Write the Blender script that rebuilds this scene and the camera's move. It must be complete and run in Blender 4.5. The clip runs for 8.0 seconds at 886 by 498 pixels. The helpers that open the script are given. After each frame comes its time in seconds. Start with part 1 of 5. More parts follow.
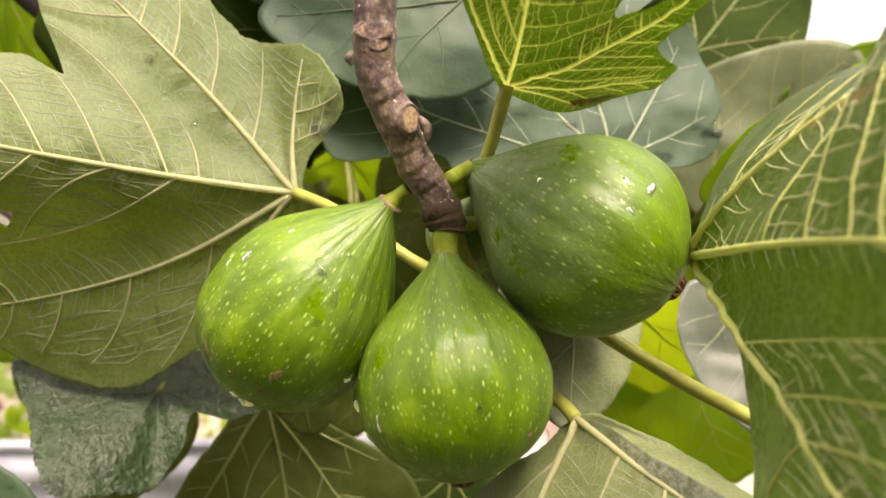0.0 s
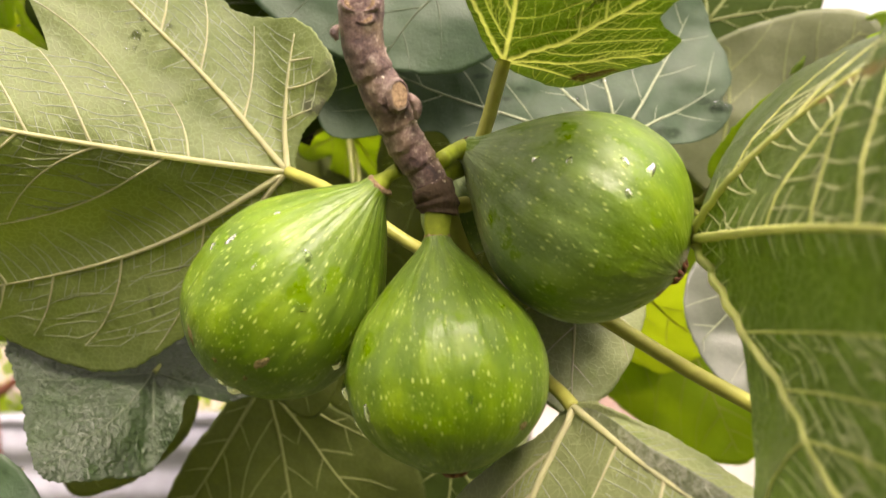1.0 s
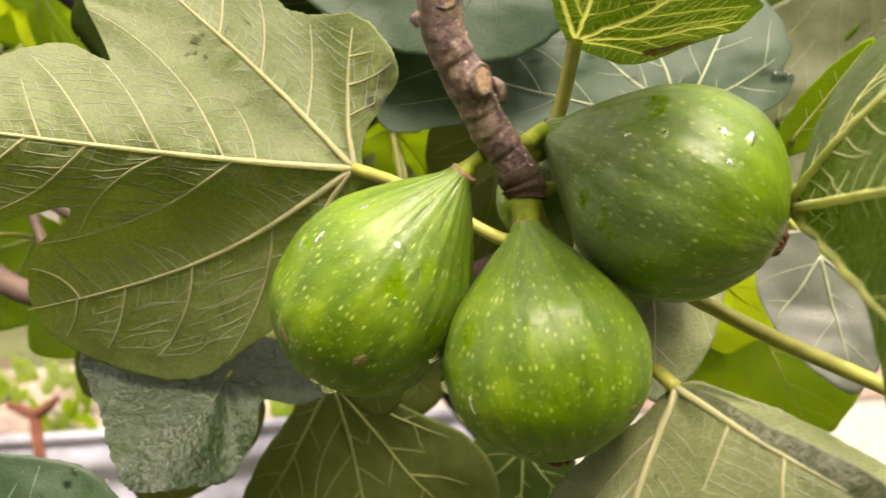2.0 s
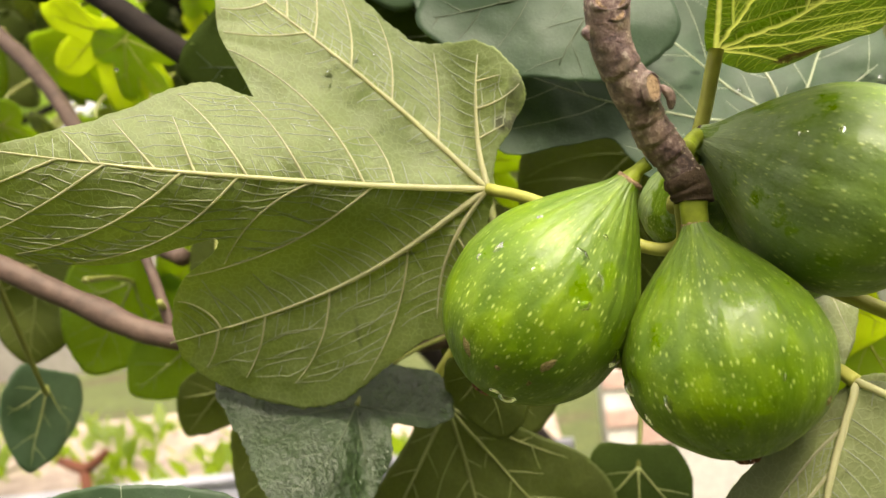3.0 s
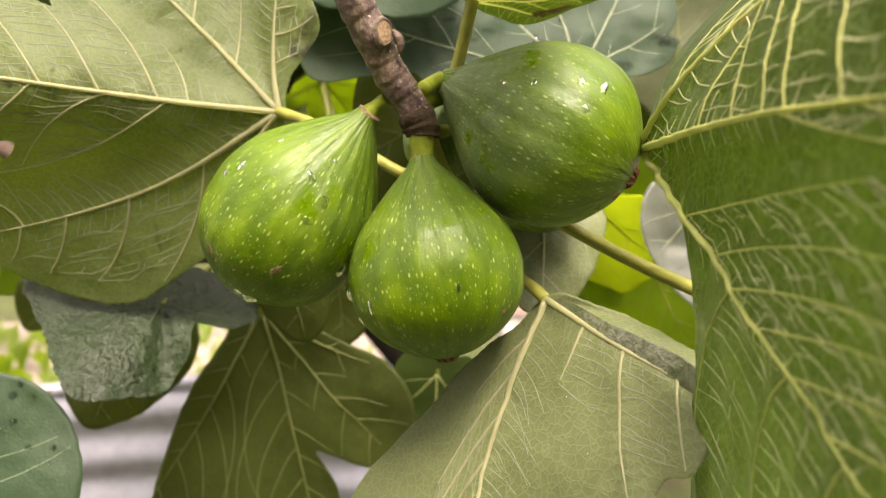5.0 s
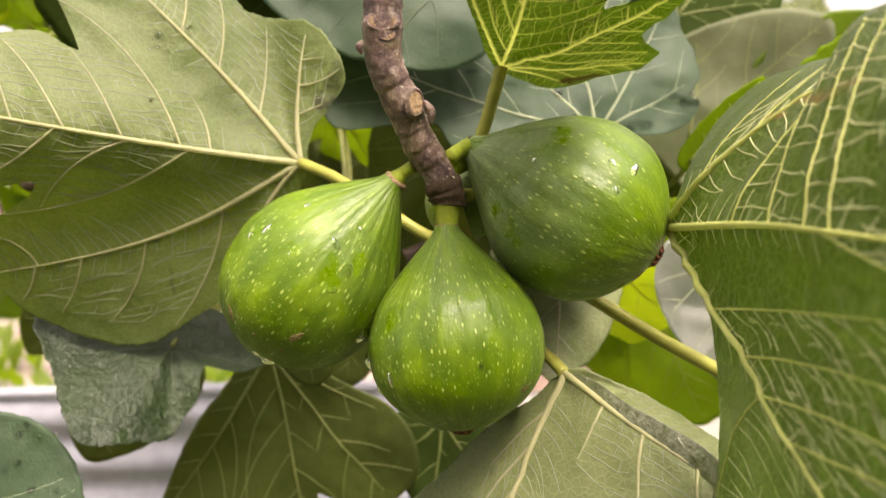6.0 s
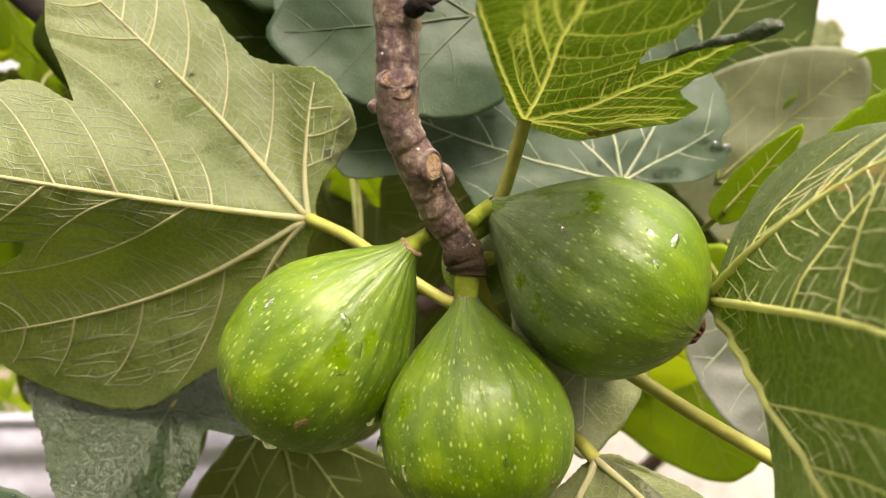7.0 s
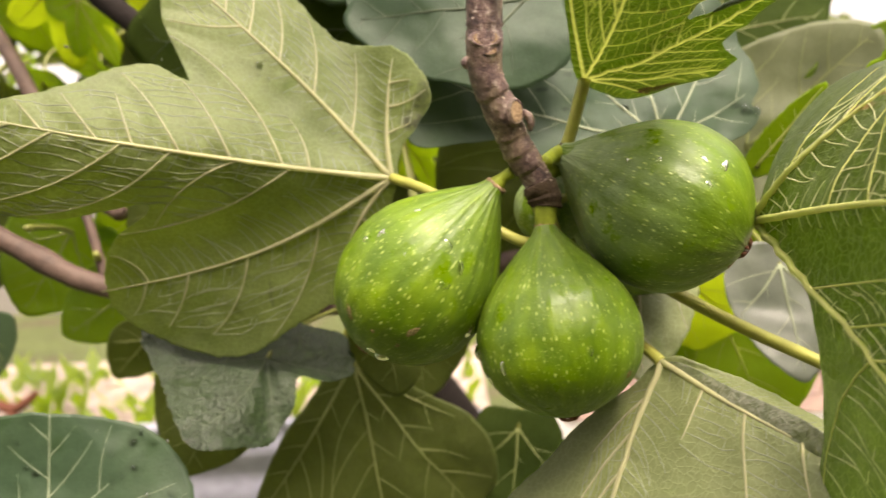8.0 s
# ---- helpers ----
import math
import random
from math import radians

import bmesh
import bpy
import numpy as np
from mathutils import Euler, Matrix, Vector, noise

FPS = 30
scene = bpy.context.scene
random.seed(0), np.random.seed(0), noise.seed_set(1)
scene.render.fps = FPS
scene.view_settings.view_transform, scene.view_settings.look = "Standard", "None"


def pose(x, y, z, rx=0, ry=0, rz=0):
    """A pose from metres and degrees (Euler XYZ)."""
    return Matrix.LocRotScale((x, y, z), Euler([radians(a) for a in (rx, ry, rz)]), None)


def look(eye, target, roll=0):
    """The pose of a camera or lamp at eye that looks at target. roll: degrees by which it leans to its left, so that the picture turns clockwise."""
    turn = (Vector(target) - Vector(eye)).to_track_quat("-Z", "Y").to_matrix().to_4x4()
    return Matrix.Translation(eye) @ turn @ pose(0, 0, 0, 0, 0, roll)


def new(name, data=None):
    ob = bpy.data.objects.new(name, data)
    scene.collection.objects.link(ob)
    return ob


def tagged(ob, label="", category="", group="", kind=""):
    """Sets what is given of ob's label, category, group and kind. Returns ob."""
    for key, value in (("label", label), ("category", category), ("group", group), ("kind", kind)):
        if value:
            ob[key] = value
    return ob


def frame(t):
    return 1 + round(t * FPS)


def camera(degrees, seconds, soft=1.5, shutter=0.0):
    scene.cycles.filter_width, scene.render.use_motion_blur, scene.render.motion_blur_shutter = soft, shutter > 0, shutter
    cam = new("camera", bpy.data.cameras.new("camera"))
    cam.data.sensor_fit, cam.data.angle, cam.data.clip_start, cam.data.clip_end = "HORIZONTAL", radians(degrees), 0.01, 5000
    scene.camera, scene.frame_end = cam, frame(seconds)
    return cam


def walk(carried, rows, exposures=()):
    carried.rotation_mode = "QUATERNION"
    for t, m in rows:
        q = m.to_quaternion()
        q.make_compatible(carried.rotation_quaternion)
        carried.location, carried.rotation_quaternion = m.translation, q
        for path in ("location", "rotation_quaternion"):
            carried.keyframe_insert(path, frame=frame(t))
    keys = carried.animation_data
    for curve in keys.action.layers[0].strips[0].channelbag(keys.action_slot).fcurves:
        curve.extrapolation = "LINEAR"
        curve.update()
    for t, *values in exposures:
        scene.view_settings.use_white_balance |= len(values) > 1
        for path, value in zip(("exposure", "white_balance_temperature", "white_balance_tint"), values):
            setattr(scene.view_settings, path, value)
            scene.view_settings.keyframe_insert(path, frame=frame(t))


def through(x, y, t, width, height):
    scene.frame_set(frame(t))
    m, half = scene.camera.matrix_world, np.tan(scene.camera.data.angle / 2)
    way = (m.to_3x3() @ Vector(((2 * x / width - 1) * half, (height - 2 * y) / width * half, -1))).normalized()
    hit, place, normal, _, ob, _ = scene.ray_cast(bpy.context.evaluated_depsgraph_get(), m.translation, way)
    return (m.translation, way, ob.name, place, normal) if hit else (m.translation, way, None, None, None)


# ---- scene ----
cam = camera(58.8, 8.0, 1.3, 0.35)
PATH = [
    (0, (0.00245, 0.01482, 1.30735), (0.00273, 0.51410, 1.28060), -0.1),
    (0.5, (0.00103, 0.01594, 1.30221), (0.00470, 0.51428, 1.26166), 0.1),
    (1, (0.00768, 0.02235, 1.30912), (-0.00069, 0.52039, 1.26568), -0.3),
    (1.2, (0.00860, 0.02592, 1.31319), (-0.00624, 0.52371, 1.26862), -0.5),
    (2.3, (-0.02202, 0.02429, 1.30568), (-0.04704, 0.52173, 1.26181), -4.8),
    (2.5, (-0.03132, 0.01654, 1.30780), (-0.05978, 0.51453, 1.27318), -5.2),
    (3, (-0.04580, 0.01838, 1.30338), (-0.07866, 0.51699, 1.28574), -6.6),
    (3.5, (-0.03987, 0.02063, 1.32576), (-0.07972, 0.51900, 1.31924), -6.9),
    (4, (-0.01246, 0.01611, 1.31158), (-0.04050, 0.51473, 1.28733), -5.5),
    (4.5, (-0.00051, 0.00211, 1.30003), (-0.00147, 0.49881, 1.24266), -4.1),
    (4.7, (0.00241, -0.00821, 1.29772), (0.00865, 0.48686, 1.22795), -3.5),
    (5.8, (-0.00158, -0.00359, 1.31469), (0.01319, 0.49154, 1.24669), -0.5),
    (6, (-0.00419, -0.00396, 1.31597), (0.01000, 0.49202, 1.25430), -0.1),
    (6.5, (-0.00475, 0.00049, 1.32568), (0.00375, 0.49752, 1.27200), 0.3),
    (7, (-0.00591, 0.01608, 1.32716), (0.00183, 0.51363, 1.27833), -0.1),
    (7.5, (-0.00715, -0.00006, 1.31029), (-0.00217, 0.49807, 1.26730), -1.0),
    (8, (-0.02630, -0.02032, 1.30839), (-0.02895, 0.47807, 1.26848), -2.1),
]
EXPOSURE, KELVIN, TINT = 1.66, 7750, 20
walk(cam, [(t, look(eye, target, roll)) for t, eye, target, roll in PATH], [(t, EXPOSURE + e, KELVIN, TINT + g) for t, e, g in ((0.0, 0.05, 0), (1.2, 0.05, 2), (2.3, 0.0, -2), (3.5, 0.0, -10), (4.5, 0.0, -1), (6.0, -0.04, 0), (8.0, -0.04, 0))])
cam.data.dof.use_dof = True
cam.data.dof.focus_distance, cam.data.dof.aperture_fstop = 0.212, 14.0
SKY, SUN = 0.14, 1.8

# ---------------------------------------------------------------- world and light
world = bpy.data.worlds.new("overcast_sky")
scene.world = world
world.use_nodes = True
wn, wl = world.node_tree.nodes, world.node_tree.links
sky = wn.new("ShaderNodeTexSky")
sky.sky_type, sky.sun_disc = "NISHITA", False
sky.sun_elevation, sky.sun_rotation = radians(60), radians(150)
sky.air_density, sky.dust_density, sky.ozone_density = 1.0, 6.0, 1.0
veil = wn.new("ShaderNodeHueSaturation")          # cloud cover takes the blue out of the sky
veil.inputs["Saturation"].default_value = 0.04
wl.new(sky.outputs[0], veil.inputs["Color"])
cloud = wn.new("ShaderNodeMix")                    # an even layer of thin cloud over it
cloud.data_type = "RGBA"
cloud.inputs[0].default_value, cloud.inputs[7].default_value = 0.15, (4.4, 4.4, 4.4, 1)
wl.new(veil.outputs[0], cloud.inputs[6])
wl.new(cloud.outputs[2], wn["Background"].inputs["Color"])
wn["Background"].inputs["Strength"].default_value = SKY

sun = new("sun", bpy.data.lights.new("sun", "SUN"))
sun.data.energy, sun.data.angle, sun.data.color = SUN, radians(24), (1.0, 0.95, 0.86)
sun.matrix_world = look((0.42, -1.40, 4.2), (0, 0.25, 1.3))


# ---------------------------------------------------------------- materials
def mat(name):
    m = bpy.data.materials.new(name)
    m.use_nodes = True
    n, l = m.node_tree.nodes, m.node_tree.links
    return m, n, l, n["Principled BSDF"]


def ramp(n, l, src, stops):
    r = n.new("ShaderNodeValToRGB")
    while len(r.color_ramp.elements) < len(stops):
        r.color_ramp.elements.new(0.5)
    for e, (p, c) in zip(r.color_ramp.elements, stops):
        e.position, e.color = p, (*c, 1)
    l.new(src, r.inputs[0])
    return r.outputs[0]


def noise_tex(n, l, scale, detail=3.0, rough=0.55, coord="Object"):
    tc = n.new("ShaderNodeTexCoord")
    t = n.new("ShaderNodeTexNoise")
    t.inputs["Scale"].default_value, t.inputs["Detail"].default_value, t.inputs["Roughness"].default_value = scale, detail, rough
    l.new(tc.outputs[coord], t.inputs["Vector"])
    return t.outputs["Fac"]


def mix(n, l, kind, fac, a, b):
    m = n.new("ShaderNodeMix")
    m.data_type, m.blend_type = "RGBA", kind
    for sock, v in ((m.inputs[0], fac), (m.inputs[6], a), (m.inputs[7], b)):
        if hasattr(v, "is_linked"):
            l.new(v, sock)
        elif isinstance(v, tuple):
            sock.default_value = (*v, 1)
        else:
            sock.default_value = v
    return m.outputs[2]


def math_node(n, l, op, a, b=0.0):
    m = n.new("ShaderNodeMath")
    m.operation = op
    for sock, v in ((m.inputs[0], a), (m.inputs[1], b)):
        if hasattr(v, "is_linked"):
            l.new(v, sock)
        else:
            sock.default_value = v
    return m.outputs[0]


def bump(n, l, height, strength, dist, bsdf, prev=None):
    b = n.new("ShaderNodeBump")
    b.inputs["Strength"].default_value, b.inputs["Distance"].default_value = strength, dist
    l.new(height, b.inputs["Height"])
    if prev is not None:
        l.new(prev, b.inputs["Normal"])
    if bsdf is not None:
        l.new(b.outputs[0], bsdf.inputs["Normal"])
    return b.outputs[0]


def leaf_material(name, dark, light, vein, through_colour, through, rough, net=0.35, wet=0.0, gloss=0.5, net_scale=420.0, crumple=0.0, vein_map=None, stain=None, hair=0.0, painted_sheen=None, coat=0.0, coat_rough=0.16):
    """A fig leaf's skin: mottled green, fine net of veins, and light that comes through the blade."""
    m, n, l, p = mat(name)
    tc = n.new("ShaderNodeTexCoord")
    big = noise_tex(n, l, 22, 4)
    fine = noise_tex(n, l, 260, 3)
    base = ramp(n, l, big, ((0.30, dark), (0.70, light)))
    base = mix(n, l, "MULTIPLY", 0.45, base, ramp(n, l, fine, ((0.3, (0.62, 0.64, 0.6)), (0.7, (1.12, 1.1, 1.05)))))
    cells = n.new("ShaderNodeTexVoronoi")
    cells.feature = "DISTANCE_TO_EDGE"
    cells.inputs["Scale"].default_value = net_scale
    warp = n.new("ShaderNodeVectorMath")
    warp.operation = "MULTIPLY_ADD"
    wn_ = n.new("ShaderNodeTexNoise")
    wn_.inputs["Scale"].default_value = 150
    l.new(tc.outputs["Object"], wn_.inputs["Vector"])
    l.new(wn_.outputs["Color"], warp.inputs[0])
    warp.inputs[1].default_value = (0.004, 0.004, 0.004)
    l.new(tc.outputs["Object"], warp.inputs[2])
    l.new(warp.outputs[0], cells.inputs["Vector"])
    line = n.new("ShaderNodeMapRange")
    line.inputs[1].default_value, line.inputs[2].default_value = 0.0, 0.10
    line.inputs[3].default_value, line.inputs[4].default_value = 1.0, 0.0
    l.new(cells.outputs["Distance"], line.inputs[0])
    netf = math_node(n, l, "MULTIPLY", line.outputs[0], net)
    base = mix(n, l, "MIX", netf, base, vein)
    # small blemishes
    spots = noise_tex(n, l, 75, 2)
    base = mix(n, l, "MIX", ramp(n, l, spots, ((0.64, (0, 0, 0)), (0.72, (0.6, 0.6, 0.6)))), base, (dark[0] * 0.72, dark[1] * 0.85, dark[2] * 0.5))
    if vein_map:
        va = n.new("ShaderNodeAttribute")
        va.attribute_name = "vein"
        base = mix(n, l, "MIX", va.outputs["Fac"], base, vein_map[0])
    if stain:
        st = n.new("ShaderNodeAttribute")
        st.attribute_name = "stain"
        worn = math_node(n, l, "MULTIPLY", st.outputs["Fac"], ramp(n, l, noise_tex(n, l, 330, 4), ((0.34, (0.45,) * 3), (0.52, (1,) * 3))))
        base = mix(n, l, "MIX", worn, base, stain)
        # faint watery blotches
        base = mix(n, l, "MULTIPLY", ramp(n, l, noise_tex(n, l, 60, 5, 0.7), ((0.60, (0,) * 3), (0.66, (0.55,) * 3))), base, (0.80, 0.92, 0.62))
    if painted_sheen:
        # sky sheen put into the colour in broad patches, broken up by the fine wrinkles
        cover = ramp(n, l, noise_tex(n, l, 34, 3), ((0.45, (0.0,) * 3), (0.55, (1.0,) * 3)))
        grain = ramp(n, l, noise_tex(n, l, 640, 4, 0.7), ((0.40, (0.05,) * 3), (0.58, (0.9,) * 3)))
        base = mix(n, l, "MIX", math_node(n, l, "MULTIPLY", cover, grain), base, painted_sheen)
    l.new(base, p.inputs["Base Color"])
    if wet:
        wetf = ramp(n, l, noise_tex(n, l, 40, 3), ((0.40, (rough, rough, rough)), (0.66, (wet, wet, wet))))
        l.new(wetf, p.inputs["Roughness"])
    else:
        p.inputs["Roughness"].default_value = rough
    p.inputs["Specular IOR Level"].default_value = gloss
    p.inputs["Sheen Weight"].default_value, p.inputs["Sheen Roughness"].default_value = hair, 0.35
    p.inputs["Coat Weight"].default_value, p.inputs["Coat Roughness"].default_value = coat, coat_rough
    b1 = bump(n, l, line.outputs[0], 0.8 * net, 0.0007, None, bump(n, l, noise_tex(n, l, 1100, 3), 0.40, 0.0004, None))
    if crumple:
        b1 = bump(n, l, noise_tex(n, l, 620, 4), crumple, 0.0010, None, bump(n, l, noise_tex(n, l, 120, 2), 0.7 * crumple, 0.004, None, b1))
    b1 = bump(n, l, big, 0.35, 0.004, p, b1)
    l.new(b1, p.inputs["Coat Normal"])
    tr = n.new("ShaderNodeBsdfTranslucent")
    lit = mix(n, l, "MIX", netf, through_colour, tuple(min(1.0, 1.5 * c + 0.05) for c in through_colour))
    if vein_map:
        lit = mix(n, l, "MIX", va.outputs["Fac"], lit, vein_map[1])
    if stain:
        lit = mix(n, l, "MIX", worn, lit, stain)
    l.new(mix(n, l, "MULTIPLY", 0.6, lit, ramp(n, l, big, ((0.2, (0.6, 0.6, 0.6)), (0.8, (1.1, 1.1, 1.1))))), tr.inputs["Color"])
    ms = n.new("ShaderNodeMixShader")
    ms.inputs[0].default_value = through
    l.new(p.outputs[0], ms.inputs[1])
    l.new(tr.outputs[0], ms.inputs[2])
    l.new(ms.outputs[0], n["Material Output"].inputs["Surface"])
    return m


def vein_material(name, colour, through=0.25):
    m, n, l, p = mat(name)
    f = noise_tex(n, l, 180, 3)
    l.new(ramp(n, l, f, ((0.3, tuple(c * 0.8 for c in colour)), (0.7, tuple(min(1, c * 1.12) for c in colour)))), p.inputs["Base Color"])
    p.inputs["Roughness"].default_value = 0.5
    p.inputs["Subsurface Weight"].default_value = 0.0
    bump(n, l, f, 0.2, 0.0005, p)
    tr = n.new("ShaderNodeBsdfTranslucent")
    tr.inputs["Color"].default_value = (*[min(1, c * 1.1) for c in colour], 1)
    ms = n.new("ShaderNodeMixShader")
    ms.inputs[0].default_value = through
    l.new(p.outputs[0], ms.inputs[1])
    l.new(tr.outputs[0], ms.inputs[2])
    l.new(ms.outputs[0], n["Material Output"].inputs["Surface"])
    return m


LEAF_UNDER = leaf_material("leaf_underside", (0.118, 0.164, 0.056), (0.188, 0.234, 0.094), (0.34, 0.39, 0.19), (0.42, 0.54, 0.05), 0.43, 0.52, 0.30, stain=(0.05, 0.055, 0.025), hair=0.10)
LEAF_PALE = leaf_material("leaf_pale_grey_underside", (0.190, 0.238, 0.098), (0.280, 0.326, 0.152), (0.40, 0.44, 0.24), (0.47, 0.57, 0.08), 0.40, 0.48, 0.30, hair=0.12)
LEAF_GREEN = leaf_material("leaf_green_underside", (0.050, 0.094, 0.008), (0.088, 0.138, 0.020), (0.34, 0.40, 0.18), (0.15, 0.28, 0.004), 0.38, 0.36, 0.38, 0.25, 0.7, hair=0.05, coat=0.7, coat_rough=0.30, stain=(0.40, 0.22, 0.09))
LEAF_UPPER = leaf_material("leaf_upper_side", (0.024, 0.042, 0.009), (0.042, 0.066, 0.014), (0.055, 0.085, 0.022), (0.14, 0.20, 0.015), 0.18, 0.75, 0.18, 0.0, 0.05)
LEAF_BLUE = leaf_material("leaf_waxy_upper", (0.028, 0.060, 0.032), (0.052, 0.090, 0.050), (0.085, 0.13, 0.07), (0.12, 0.20, 0.03), 0.20, 0.56, 0.10, 0.48, 0.30, stain=(0.006, 0.026, 0.003))
LEAF_TEAL = leaf_material("leaf_wet_upper", (0.030, 0.062, 0.032), (0.052, 0.092, 0.047), (0.07, 0.11, 0.06), (0.14, 0.22, 0.03), 0.18, 0.5, 0.12, 0.36, 0.3)
LEAF_WRINKLED = leaf_material("leaf_wrinkled_upper", (0.012, 0.032, 0.006), (0.024, 0.050, 0.012), (0.022, 0.048, 0.012), (0.12, 0.20, 0.015), 0.10, 0.60, 0.3, 0.26, 0.35, 300.0, 1.3, painted_sheen=(0.014, 0.028, 0.010), coat=0.75, coat_rough=0.07)
LEAF_FOLD = leaf_material("leaf_folded_upper", (0.070, 0.095, 0.036), (0.125, 0.150, 0.070), (0.19, 0.21, 0.10), (0.20, 0.26, 0.03), 0.25, 0.45, 0.3, 0.22, 0.9, 300.0, 0.6, painted_sheen=(0.30, 0.32, 0.23), coat=0.7)
LEAF_YOUNG = leaf_material("leaf_young_underside", (0.036, 0.068, 0.006), (0.062, 0.104, 0.010), (0.15, 0.20, 0.04), (0.088, 0.15, 0.004), 0.42, 0.42, 0.45, 0.0, 0.5, 560.0, vein_map=((0.46, 0.48, 0.17), (0.72, 0.76, 0.24)), stain=(0.05, 0.022, 0.010))
# brighter leaf copies: the sunlight is partly put into their colour
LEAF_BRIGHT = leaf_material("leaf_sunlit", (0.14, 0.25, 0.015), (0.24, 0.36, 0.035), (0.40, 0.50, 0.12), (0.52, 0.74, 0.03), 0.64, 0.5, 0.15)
LEAF_SUNLIT = leaf_material("leaf_sunlit_yellow", (0.24, 0.36, 0.02), (0.36, 0.48, 0.04), (0.48, 0.56, 0.14), (0.72, 0.86, 0.05), 0.72, 0.5, 0.15)
# darkened copy of the underside: the shade is put into its colour
LEAF_SHADED = leaf_material("leaf_shaded_underside", (0.055, 0.078, 0.014), (0.090, 0.115, 0.022), (0.14, 0.17, 0.05), (0.20, 0.26, 0.02), 0.28, 0.6, 0.2)
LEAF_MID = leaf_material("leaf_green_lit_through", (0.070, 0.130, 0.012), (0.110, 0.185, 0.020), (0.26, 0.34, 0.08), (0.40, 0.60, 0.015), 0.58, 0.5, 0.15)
# pale base colour paints in the sky's reflection on a glossy leaf
LEAF_SKY_SHEEN = leaf_material("leaf_upper_sky_sheen", (0.11, 0.13, 0.10), (0.17, 0.19, 0.155), (0.24, 0.26, 0.18), (0.20, 0.25, 0.10), 0.25, 0.4, 0.1, 0.3, 0.6)
LEAF_DULL = leaf_material("leaf_dull_grey_green", (0.120, 0.145, 0.072), (0.175, 0.200, 0.108), (0.22, 0.24, 0.14), (0.20, 0.24, 0.08), 0.30, 0.55, 0.2)
LEAF_THIN = leaf_material("leaf_upper_lit_through", (0.24, 0.34, 0.10), (0.34, 0.42, 0.15), (0.34, 0.42, 0.14), (0.80, 0.88, 0.42), 0.75, 0.5, 0.1, 0.3)
LEAF_THIN_VEINED = leaf_material("leaf_upper_lit_through_veined", (0.22, 0.34, 0.08), (0.30, 0.40, 0.12), (0.34, 0.42, 0.14), (0.72, 0.85, 0.36), 0.75, 0.5, 0.1, 0.3, vein_map=((0.5, 0.55, 0.2), (0.98, 0.98, 0.75)))
VEIN_PALE = vein_material("vein_pale", (0.60, 0.60, 0.34), 0.5)
VEIN_FINE = vein_material("vein_fine", (0.38, 0.43, 0.23), 0.45)
VEIN_GREEN = vein_material("vein_yellow_green", (0.66, 0.70, 0.26), 0.4)
VEIN_FINE_GREEN = vein_material("vein_fine_green", (0.72, 0.76, 0.44), 0.45)
VEIN_YELLOW = vein_material("vein_yellow", (0.50, 0.53, 0.13), 0.5)
VEIN_DULL = vein_material("vein_dull", (0.26, 0.30, 0.10))
VEIN_DARK = vein_material("vein_dark", (0.075, 0.105, 0.05))
VEIN_GREY = vein_material("vein_grey_green", (0.36, 0.42, 0.26))
# darker copy of the petiole skin, with shade put into its colour
PETIOLE_SHADED = vein_material("petiole_shaded", (0.20, 0.22, 0.05), 0.1)
PETIOLE = vein_material("petiole_skin", (0.35, 0.36, 0.07), 0.1)


